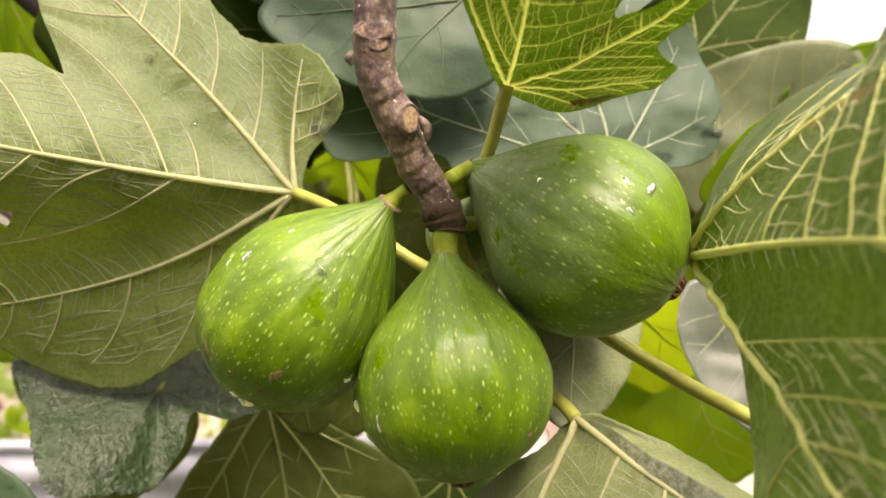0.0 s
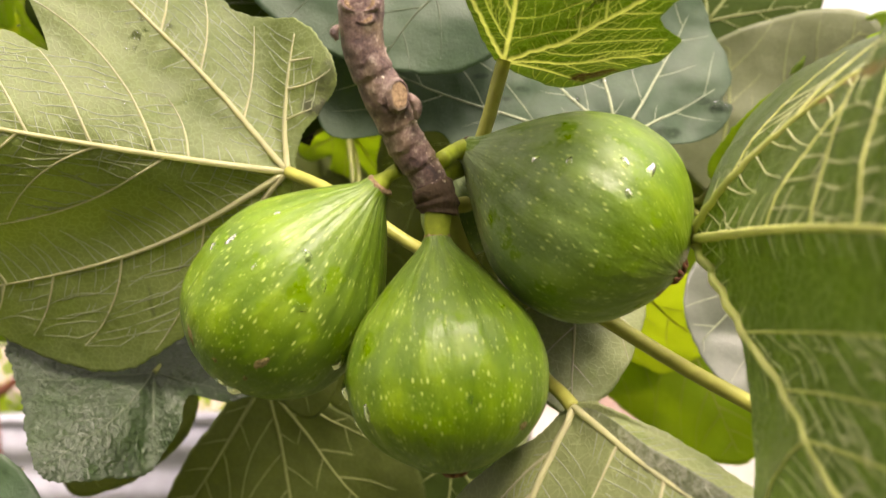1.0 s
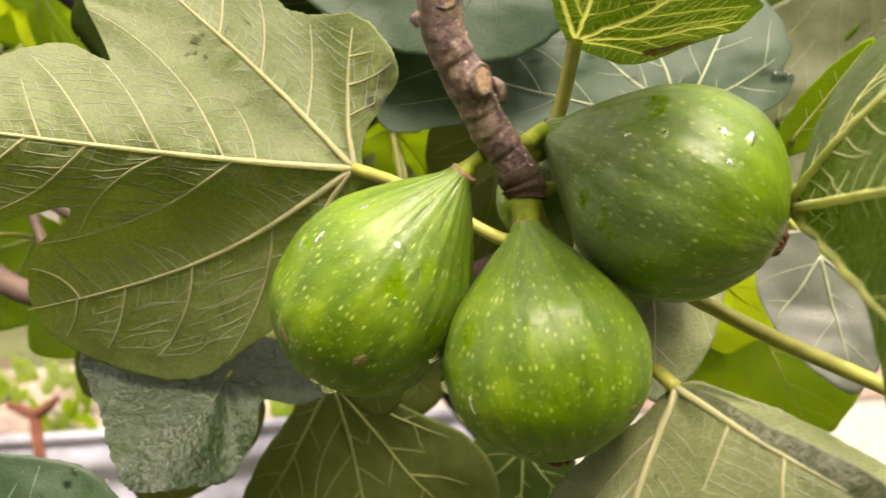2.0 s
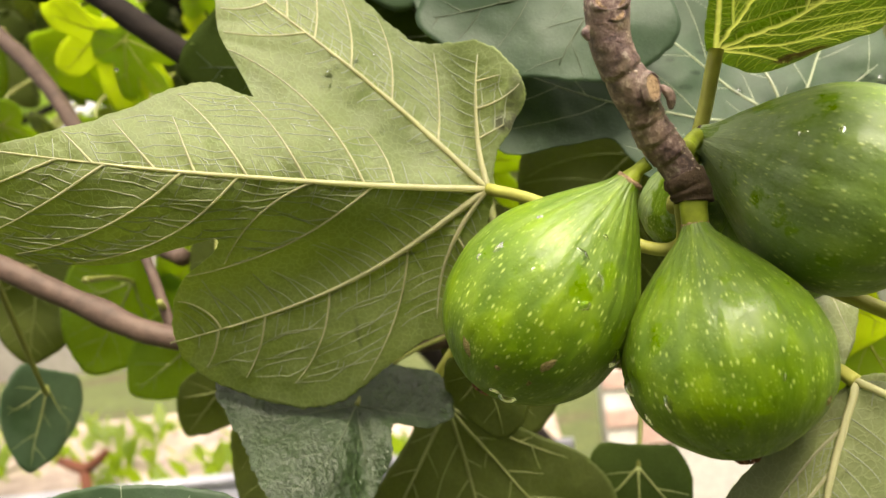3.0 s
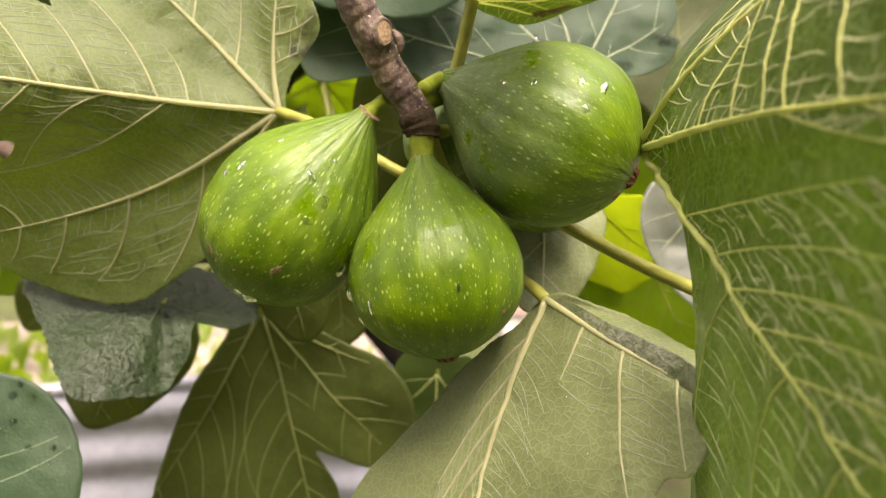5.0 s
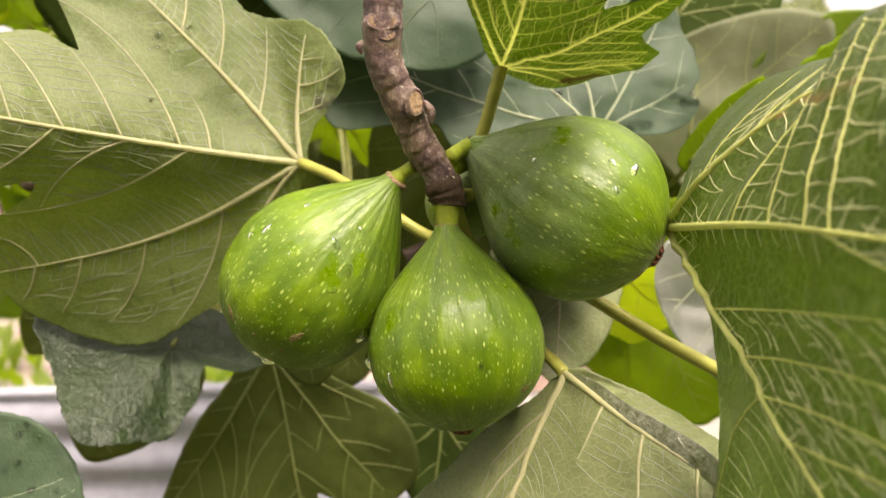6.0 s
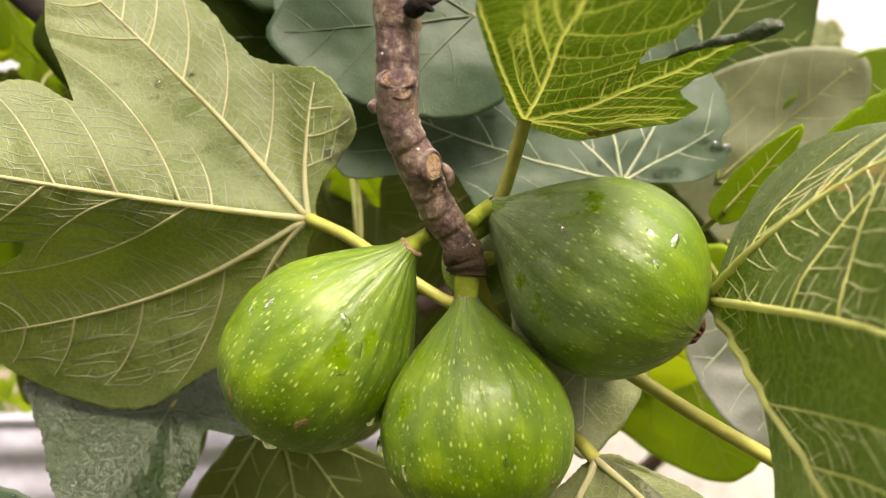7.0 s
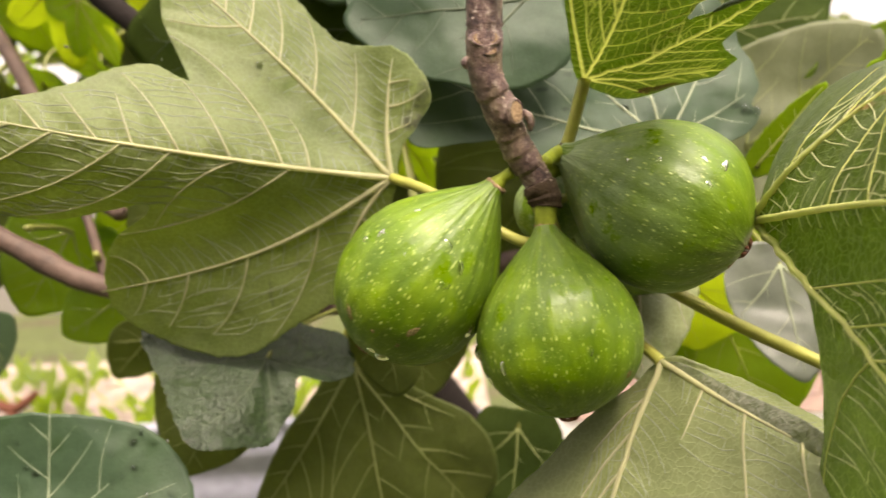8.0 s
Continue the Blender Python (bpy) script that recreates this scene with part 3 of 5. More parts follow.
        for m, ((ang, length, bow, *_), path) in enumerate(zip(mains, main_paths)):
            for side in (1, -1):
                sided = given is None or rows.count((m, side > 0)) > 1
                far = np.vstack([p_[4:] for k_, p_ in enumerate(main_paths) if k_ != m] + [rung_pts])
                u = 0.08
                while u < 0.95:
                    k = int(u * 25)
                    q = path[k] + (path[k + 1] - path[k]) * (u * 25 % 1)
                    t = path[k + 1] - path[k]
                    head = math.atan2(t[1], t[0]) + side * radians(rng.uniform(60, 76))
                    pts = [q]
                    for _ in range(int(rng.uniform(0.25, 0.55) * gap / 0.1) if sided else int(rng.uniform(1.1, 2.0) / 0.1)):
                        head += radians(rng.uniform(-5, 5)) - side * radians(1.2)
                        q = q + 0.1 * np.array((math.cos(head), math.sin(head)))
                        if not inside(B.line, *(B.centre + (q - B.centre) * 1.03)):
                            break
                        pts.append(q)
                        if len(pts) > 3 and np.abs(far - q).sum(1).min() < 0.10:
                            break
                    if len(pts) > 2:
                        small.append(np.array(pts))
                    u += (1.3 if sided else 0.95) * third / length * rng.uniform(0.75, 1.3)
    return main_paths, side_paths, small


def fig_leaf(B, label, front, back, vein, mains, main_r=0.11, gap=1.5, angle=50.0, third=0.33, rings=26, petiole=None, pet_r=0.0021, pet_mat=None, thick=0.03, proud=1.0, serrate=0.05, name="fig_leaf", group="fig leaves", side_k=0.40, small_k=0.14, start=0.12, fine=None, sunk=False, stains=(), given=None):
    leaf = thing(name, (0, 0, 0), label, "leaf", group)
    main, side, small = vein_tree(B, mains, gap, angle, third, start, given)
    if third:
        B.quilt = np.vstack([s[::2] for s in main + side])
    if sunk:
        marks = []
        vmap = VeinMap(B, ((main, main_r, main_r * 0.25, 1.0), (side, main_r * side_k, main_r * side_k * 0.5, 0.8), (small, main_r * small_k, main_r * small_k * 0.7, 0.5)))
        ob = part("blade", blade_mesh(B, rings, thick, serrate, vmap, 0.05, marks), front, leaf, mats=(front, back))
        ob.data.attributes.new("vein", "FLOAT", "POINT").data.foreach_set("value", marks)
        main, side, small = [], [], []
    else:
        ob = part("blade", blade_mesh(B, rings, thick, serrate), front, leaf, mats=(front, back))
    if stains:
        co = np.array([v.co for v in ob.data.vertices]) - B.P
        a, b = 100 * co @ B.e1, 100 * co @ B.e2
        worn = np.zeros(len(a))
        for sa, sb, ra, rb, much in stains:
            worn = np.maximum(worn, much * np.clip(2.6 - 2.2 * np.hypot((a - sa) / ra, (b - sb) / rb), 0, 1))
        ob.data.attributes.new("stain", "FLOAT", "POINT").data.foreach_set("value", worn)
    up = thick / 2
    for path in main:
        n = len(path)
        rad = 0.01 * main_r * np.linspace(1, 0.16, n)
        pts = [B.at(a, b, up + (proud - 0.75) * 100 * r) for (a, b), r in zip(path, rad)]
        part("main_vein", tube(pts, rad, 7), vein, leaf)
    if side:
        for s in side:
            part("side_vein", tube([B.at(a, b, up + (proud - 0.8) * main_r * side_k) for a, b in s], 0.01 * main_r * np.linspace(side_k, side_k * 0.35, 6), 5, False), vein, leaf)
    if small:
        tagged(part("vein_net", join(*[tube([B.at(a, b, up + (proud - 1.45) * main_r * small_k) for a, b in s], 0.01 * main_r * np.linspace(small_k, small_k * 0.72, 3), 5, False) for s in small]), fine or vein, leaf), kind="stuff")
    if petiole is not None:
        part("petiole", tube(spline([B.at(0, 0, up * 0.5), *petiole], 30), (pet_r, pet_r * 0.92, pet_r * 1.15), 10, True, 0.04), pet_mat or PETIOLE, leaf)
    return leaf


# ---------------------------------------------------------------- ground and distance
def ground_sheet():
    m, n, l, p = mat("lawn_and_soil")
    big, fine = noise_tex(n, l, 0.9, 5), noise_tex(n, l, 9, 5, 0.7)
    c = ramp(n, l, big, ((0.34, (0.10, 0.066, 0.050)), (0.45, (0.066, 0.084, 0.024)), (0.60, (0.086, 0.108, 0.032)), (0.74, (0.13, 0.105, 0.08))))
    c = mix(n, l, "MULTIPLY", 0.7, c, ramp(n, l, fine, ((0.3, (0.5, 0.55, 0.45)), (0.7, (1.3, 1.25, 1.1)))))
    l.new(c, p.inputs["Base Color"])
    p.inputs["Roughness"].default_value = 0.9
    bump(n, l, fine, 0.8, 0.05, p)
    verts, faces, N = [], [], 40
    xs = np.sign(np.linspace(-1, 1, N)) * np.abs(np.linspace(-1, 1, N)) ** 3 * 600
    for y in xs:
        for x in xs:
            verts.append((x, y + 2, 0.04 * noise.noise(Vector((x * 0.5, y * 0.5, 0))) if abs(x) + abs(y) < 60 else 0.0))
    for j in range(N - 1):
        for i in range(N - 1):
            faces.append((j * N + i, j * N + i + 1, (j + 1) * N + i + 1, (j + 1) * N + i))
    return tagged(part("ground", (verts, faces), m), "sunlit lawn with bare reddish soil patches", "ground", kind="structure")


ground_sheet()

# ---------------------------------------------------------------- the fruiting branch
branch = thing("fig_branch", (-0.0135, 0.203, 1.376), "purple-brown young fig branch with pale leaf scars", "branch")
branch.location = (0, 0, 0)
B_PATH = spline([(-0.020, 0.196, 1.470), (-0.016, 0.200, 1.420), (-0.0135, 0.203, 1.376), (-0.0135, 0.2045, 1.356), (-0.0135, 0.2065, 1.340), (-0.009, 0.2095, 1.329), (-0.0045, 0.2125, 1.3185), (0.0008, 0.2145, 1.310), (0.0035, 0.2145, 1.303)], 150)
B_RAD = []
for i, q in enumerate(B_PATH):
    z = q[2]
    r = 0.0044 + 0.0009 * min(1, max(0, (z - 1.31) / 0.06))
    for node, amp, wide in ((1.3165, 0.0003, 0.003), (1.3290, 0.0005, 0.0035), (1.3480, 0.0003, 0.004), (1.3660, 0.0007, 0.0045), (1.385, 0.0006, 0.004)):
        r += amp * math.exp(-((z - node) / wide) ** 2)
    for crease in (1.3215, 1.3170, 1.3125, 1.3335, 1.3520, 1.3600, 1.3725):
        r += 0.00022 * math.exp(-((z - crease - 0.0009) / 0.0007) ** 2) - 0.00035 * math.exp(-((z - crease) / 0.0005) ** 2)
    B_RAD.append(r)
part("bark", tube(B_PATH, B_RAD, 32, True, 0.028), BARK, branch)

part("upper_wood", tube(spline([tuple(B_PATH[0]), (-0.028, 0.205, 1.54), (-0.045, 0.30, 1.70), (-0.060, 0.60, 1.86), (-0.055, 0.95, 1.86), (-0.24, 1.16, 1.78)], 60), (0.0053, 0.008, 0.012, 0.016, 0.018), 14, True, 0.06), BARK, branch)


def scar(at, facing, wide, high, name="leaf_scar"):
    """An oval scar: a raised rim round a corky, slightly sunk pad with a few bundle dots."""
    f = Vector(facing).normalized()
    at = Vector(at) - f * 0.0006
    u = f.cross(Vector((0, 0, 1))).normalized()
    w = u.cross(f)
    verts, faces = [], []
    prof = ((0.0, 0.0002), (0.25, 0.0), (0.45, 0.00015), (0.7, -0.0001), (0.84, 0.00016), (0.95, 0.0), (1.12, -0.0009))
    for s, hgt in prof:
        for k in range(20):
            a = 2 * math.pi * k / 20
            j = 1 + 0.08 * noise.noise(Vector((math.cos(a) * 2, math.sin(a) * 2, at[2] * 900)))
            verts.append(Vector(at) + u * (wide * s * j * math.cos(a)) + w * (high * s * j * math.sin(a)) + f * hgt)
    for r in range(len(prof) - 1):
        for k in range(20):
            faces.append((r * 20 + k, (r + 1) * 20 + k, (r + 1) * 20 + (k + 1) % 20, r * 20 + (k + 1) % 20))
    pad = part(name, (verts, faces), SCAR, branch, "pale oval leaf scar")
    verts, faces = [], []
    for r, hgt in ((0.90, -0.0003), (0.98, 0.00018), (1.06, 0.00024), (1.16, 0.0), (1.36, -0.0010)):
        for k in range(24):
            a = 2 * math.pi * k / 24
            j = 1 + 0.10 * noise.noise(Vector((math.cos(a) * 2, math.sin(a) * 2, at[2] * 700)))
            verts.append(Vector(at) + u * (wide * r * j * math.cos(a)) + w * (high * r * j * math.sin(a)) + f * hgt)
    for r in range(4):
        for k in range(24):
            faces.append((r * 24 + k, (r + 1) * 24 + k, (r + 1) * 24 + (k + 1) % 24, r * 24 + (k + 1) % 24))
    part("rim", (verts, faces), BARK, pad, "swollen bark rim")
    return pad


scar((-0.0048, 0.2045, 1.3287), (0.75, -1, 0.05), 0.0023, 0.0032)
scar((-0.0135, 0.2000, 1.3488), (0.05, -1, 0.1), 0.0036, 0.0021)
scar((-0.0125, 0.2003, 1.3454), (0.1, -1, 0.1), 0.0019, 0.0013, "bud_scar")
scar((-0.0133, 0.1992, 1.3562), (0.0, -1, 0.0), 0.0013, 0.0016, "bud_scar")
scar((-0.0118, 0.1978, 1.3690), (0.2, -1, 0.0), 0.0032, 0.0025)
scar((-0.0130, 0.1972, 1.3850), (-0.2, -1, 0.0), 0.0030, 0.0022)
part("bud", tube(spline([(-0.0030, 0.2068, 1.3290), (-0.0012, 0.2060, 1.3262), (-0.0014, 0.2064, 1.3232)], 14), (0.0006, 0.0013, 0.0012, 0.0005), 12, True, 0.2), BARK, branch, "dry bud beside the scar")
part("bud", tube(spline([(-0.0188, 0.2030, 1.3440), (-0.0196, 0.2026, 1.3425), (-0.0190, 0.2030, 1.3408)], 10), (0.0005, 0.0011, 0.0005), 10, True, 0.2), BARK, branch, "dark dormant bud")
# a withered stub and lenticels
STUB = [tube(spline([(-0.0105, 0.1985, 1.3640), (-0.0085, 0.1960, 1.3640), (-0.0068, 0.1948, 1.3645)], 12), (0.0020, 0.0024, 0.0017), 10, True, 0.4)]
for a, q in ((0.2, 0.0040), (1.3, 0.0024), (2.6, 0.0022), (4.0, 0.0022), (5.4, 0.0034)):
    STUB.append(tube(spline([(-0.0072, 0.1950, 1.3643), (-0.0072 + 0.5 * q * math.cos(a), 0.1944, 1.3643 + 0.45 * q * math.sin(a)), (-0.0072 + q * math.cos(a), 0.1946, 1.3645 + 0.7 * q * math.sin(a))], 8), (0.0012, 0.0010, 0.0003), 7, True, 0.3))
part("dry_stub", join(*STUB), BARK_DARK, branch, "black dried flower-like stub")
part("end_cup", tube(spline([(0.0012, 0.2146, 1.3085), (0.0030, 0.2147, 1.3048), (0.0036, 0.2143, 1.3018), (0.0036, 0.2142, 1.3008)], 24), (0.0046, 0.0051, 0.0047, 0.0052, 0.0044, 0.0046, 0.0035), 22, True, 0.14), COLLAR_DARK, branch, "dark scaly branch end")
rng = random.Random(3)
LENT = []
for k in range(420):
    i = rng.randrange(30, 147)
    a = rng.uniform(0, 2 * math.pi)
    d = Vector((math.cos(a), math.sin(a), 0.25))
    c = Vector(B_PATH[i]) + d.normalized() * B_RAD[i] * 0.99
    s = 0.00012 + 0.00034 * rng.random() ** 2.2
    LENT.append(tube([c - d * s * 0.3, c + d * s * 0.2, c + d * s * 0.8], (s, s * 0.9, s * 0.3), 6))
tagged(part("lenticels", join(*LENT), SPECK, branch), kind="stuff")


# ---------------------------------------------------------------- figs
def fig(neck, centre, radius, label, skin, stalk_from, thick=0.128, tail=0.98, long=1.0, seed=1, ribs=11, collar=None):
    """A pear-shaped fig from its neck through its body's centre, with stalk, collar, eye."""
    neck, centre = Vector(neck), Vector(centre)
    axis = (centre - neck).normalized()
    length = (centre - neck).length + radius * tail
    ref = axis.cross(Vector((0, 1, 0.2))).normalized()
    oth = axis.cross(ref)
    body = thing("fig", neck, label, "fig", "cluster of figs")
    cs, cr = zip(*((0, 0.13), (0.05, 0.20), (0.13, 0.385), (0.25, 0.64), (0.37, 0.85), (0.5, 0.97), (0.6, 1.0), (0.74, 0.945), (0.865, 0.73), (0.96, 0.39), (0.99, 0.17), (1.0, 0.05)))
    knots = spline(list(zip(cs, cr)), 90)
    verts, faces, A = [], [], 112
    for s, r in knots:
        for k in range(A):
            a = 2 * math.pi * k / A
            rib = 0.011 * math.cos(ribs * a + 1.5 * math.sin(2 * a + seed)) * min(1, 5 * s) * (1 - 0.75 * s) + 0.012 * math.cos((2 * ribs + 3) * a + seed) * (1 - s) ** 1.6
            lump = 0.035 * noise.noise(Vector((math.cos(a) * 1.1, math.sin(a) * 1.1, s * 2.2 + seed * 5)))
            rr = radius * max(r, 0.03) * (1 + rib + lump)
            verts.append(axis * (length * s) + (ref * math.cos(a) + oth * math.sin(a)) * rr)
    R = len(knots)
    for i in range(R - 1):
        for k in range(A):
            j = (k + 1) % A
            faces.append((i * A + k, i * A + j, (i + 1) * A + j, (i + 1) * A + k))
    faces.append(tuple(range((R - 1) * A, R * A)))
    ob = part("fruit", (verts, faces), skin, body)
    uv = ob.data.uv_layers.new(name="skin")
    for poly in ob.data.polygons:
        for li in poly.loop_indices:
            v = ob.data.loops[li].vertex_index
            k = v % A
            if k == 0 and len(poly.vertices) == 4 and A - 1 in [q % A for q in poly.vertices]:
                k = A
            uv.data[li].uv = (k / A, knots[min(v // A, R - 1)][0])
    # stalk, collar at its end, eye
    s0 = Vector(stalk_from) - neck
    part("stalk", tube(spline([s0, s0 * 0.45 + Vector((0, 0, 0.0004)), axis * 0.001], 14), (radius * thick, radius * thick * 0.92, radius * 0.128), 14, True, 0.03), STALK, body)
    part("collar", tube([axis * -0.0008, axis * -0.0002, axis * 0.0008], (radius * 0.122, radius * 0.139, radius * 0.130), 18, True, 0.2), collar or SCAR, body, "brown ring where the stalk joins")
    scales = []
    for k in range(9):
        a = 2 * math.pi * k / 9
        o = ref * math.cos(a) + oth * math.sin(a)
        b = axis * length
        scales.append(tube([b + o * radius * 0.13 - axis * 0.0008, b + o * radius * 0.09 + axis * 0.0004, b + o * radius * 0.02 + axis * 0.0010], (0.0006, 0.0005, 0.0002), 6))
    part("eye", join(*scales), OSTIOLE, body, "reddish-brown scaly eye")
    return body, ob


def patch(fruit, at, wide, tall, high, material, name, label="", seed=0.0, angle=0.0, dome=True):
    """A small low dome on a fruit's skin, nearest to a place: a drop of rain or a corky scratch."""
    body, ob = fruit
    target = Vector(at) - body.location
    v = min(ob.data.vertices, key=lambda q: (q.co - target).length_squared)
    nrm, base = v.normal.copy(), v.co.copy()
    u = nrm.cross(Vector((0, 0, 1))).normalized()
    w = u.cross(nrm)
    u, w = u * math.cos(angle) + w * math.sin(angle), w * math.cos(angle) - u * math.sin(angle)
    R = 0.024
    verts, faces, K = [base + nrm * high], [], 30
    for r in (0.3, 0.55, 0.78, 0.93, 1.03):
        for k in range(K):
            a = 2 * math.pi * k / K
            j = 1 + (0.40 if dome else 0.45) * noise.noise(Vector((math.cos(a) * 1.4 + seed, math.sin(a) * 1.4, seed))) + (0.0 if dome else 0.35 * noise.noise(Vector((math.cos(a) * 4 + seed, math.sin(a) * 4, 3.0))))
            x, y = wide * r * j * math.cos(a), tall * r * j * math.sin(a)
            sag = (x * x + y * y) / (2 * R)
            lift = high * (1 - r * r) if r < 1 else -0.00006
            if not dome:
                lift *= 0.6 + 0.8 * noise.noise(Vector((x * 2500, y * 2500, seed)))
            verts.append(base + u * x + w * y + nrm * (lift - sag))
    for k in range(K):
        faces.append((0, 1 + k, 1 + (k + 1) % K))
        for r in range(4):
            b = 1 + r * K
            faces.append((b + k, b + K + k, b + K + (k + 1) % K, b + (k + 1) % K))
    return part(name, (verts, faces), material, body, label)


F1 = fig((-0.0112, 0.2155, 1.3080), (-0.0380, 0.2200, 1.2770), 0.0243, "green unripe fig with brown scratches and water drops", FIG_SKIN, (-0.0062, 0.2140, 1.3118), 0.075, seed=1)
F2 = fig((0.0030, 0.2130, 1.2955), (0.0055, 0.2075, 1.2630), 0.0243, "bright green unripe fig with pale flecks hanging down", FIG_SKIN, (0.0036, 0.2142, 1.3040), 0.15, seed=2, tail=0.96)
F3 = fig((0.0100, 0.2290, 1.3175), (0.0400, 0.2170, 1.2995), 0.0262, "large darker green fig with a dull bloom", FIG_SKIN_BLUE, (0.0040, 0.2180, 1.3140), 0.085, seed=3, tail=0.98, collar=COLLAR_DARK)
fig((0.0060, 0.2400, 1.3120), (0.0100, 0.2510, 1.3000), 0.0130, "small green fig half hidden behind the branch", FIG_SKIN_BLUE, (0.0022, 0.2180, 1.3100), seed=4)
fig((0.0200, 0.2520, 1.3150), (0.0440, 0.2640, 1.2850), 0.0200, "green fig hidden behind the large fig", FIG_SKIN_BLUE, (0.0022, 0.2180, 1.3100), seed=5)


# rain drops and corky scratches on the skins
for fruit, at, wide, tall, angle in (
        (F1, (-0.0453, 0.2051, 1.2953), 0.0016, 0.0021, 0.5), (F1, (-0.0497, 0.2062, 1.2935), 0.0012, 0.0012, 0), (F1, (-0.0338, 0.2067, 1.3007), 0.0014, 0.0010, 0),
        (F1, (-0.0261, 0.2003, 1.2922), 0.0012, 0.0024, -0.5), (F1, (-0.0231, 0.1996, 1.2849), 0.0015, 0.0030, 0.1), (F1, (-0.0271, 0.1975, 1.2808), 0.0023, 0.0014, 0.2),
        (F1, (-0.0205, 0.2040, 1.2950), 0.0008, 0.0012, 0), (F1, (-0.0377, 0.1983, 1.2898), 0.0008, 0.0013, 0.4), (F1, (-0.0500, 0.2080, 1.2600), 0.0022, 0.0016, 0.3),
        (F2, (-0.0119, 0.1910, 1.2578), 0.0014, 0.0027, 0), 
        (F2, (0.0106, 0.1839, 1.2629), 0.0008, 0.0014, 0), (F2, (-0.0155, 0.2000, 1.2520), 0.0015, 0.0022, 0.4),
        (F3, (0.0253, 0.2002, 1.3135), 0.0016, 0.0012, 0.3), (F3, (0.0506, 0.1955, 1.3113), 0.0013, 0.0030, 0.8),
        (F3, (0.0439, 0.1943, 1.3126), 0.0014, 0.0017, 0.3), (F3, (0.0439, 0.1914, 1.3058), 0.0012, 0.0014, 0), (F3, (0.0327, 0.1965, 1.3133), 0.0009, 0.0018, 0.2)):
    patch(fruit, at, 0.75 * wide, 0.75 * tall, 0.26 * min(wide, tall), WATER, "water_drop", seed=at[0] * 900, angle=angle)
# hanging beads
for fruit, at, wide, tall, high in ((F1, (-0.0480, 0.2080, 1.2560), 0.0026, 0.0017, 0.0012), (F2, (-0.0178, 0.2040, 1.2600), 0.0017, 0.0030, 0.0013), (F1, (-0.0180, 0.2050, 1.2640), 0.0016, 0.0022, 0.0010)):
    patch(fruit, at, wide, tall, high, WATER, "water_drop", seed=at[2] * 700)
for at, wide, tall, angle, sd in (((-0.0370, 0.1980, 1.2675), 0.0024, 0.0011, -0.6, 1.0), ((-0.0555, 0.2045, 1.2732), 0.0011, 0.0027, 0.1, 2.0), ((-0.0486, 0.2006, 1.2679), 0.0008, 0.0007, 0, 3.0), ((-0.0420, 0.2000, 1.2620), 0.0006, 0.0009, 0.5, 4.0)):
    patch(F1, at, wide, tall, 0.00022, BLEMISH, "scratch", "brown corky scratch", sd, angle, False)
patch(F2, (0.0220, 0.1920, 1.2546), 0.0013, 0.0010, 0.0002, BLEMISH, "scratch", "brown corky scratch", 5.0, 0.3, False)

for at, wide, tall, sd in (((0.0590, 0.2050, 1.2790), 0.0040, 0.0013, 6.0), ((0.0640, 0.2120, 1.2850), 0.0022, 0.0010, 7.0)):
    patch(F3, at, wide, tall, 0.00012, BLEMISH, "scratch", "dull brown rub at the base", sd, 0.5, False)


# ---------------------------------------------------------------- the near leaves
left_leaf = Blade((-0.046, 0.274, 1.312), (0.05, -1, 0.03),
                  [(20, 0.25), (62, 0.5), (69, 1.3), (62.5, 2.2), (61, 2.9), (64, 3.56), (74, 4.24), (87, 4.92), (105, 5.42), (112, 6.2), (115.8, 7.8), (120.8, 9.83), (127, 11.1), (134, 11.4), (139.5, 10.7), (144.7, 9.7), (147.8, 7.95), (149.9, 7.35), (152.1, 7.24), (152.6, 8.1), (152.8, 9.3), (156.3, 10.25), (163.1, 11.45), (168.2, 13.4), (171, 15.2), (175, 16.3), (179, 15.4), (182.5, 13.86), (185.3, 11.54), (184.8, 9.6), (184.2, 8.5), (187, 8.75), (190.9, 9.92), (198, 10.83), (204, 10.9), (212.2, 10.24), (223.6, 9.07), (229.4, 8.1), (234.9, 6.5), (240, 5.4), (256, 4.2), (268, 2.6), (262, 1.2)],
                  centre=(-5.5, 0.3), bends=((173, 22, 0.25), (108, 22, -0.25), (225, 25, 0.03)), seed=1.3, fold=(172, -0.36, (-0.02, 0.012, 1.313)))
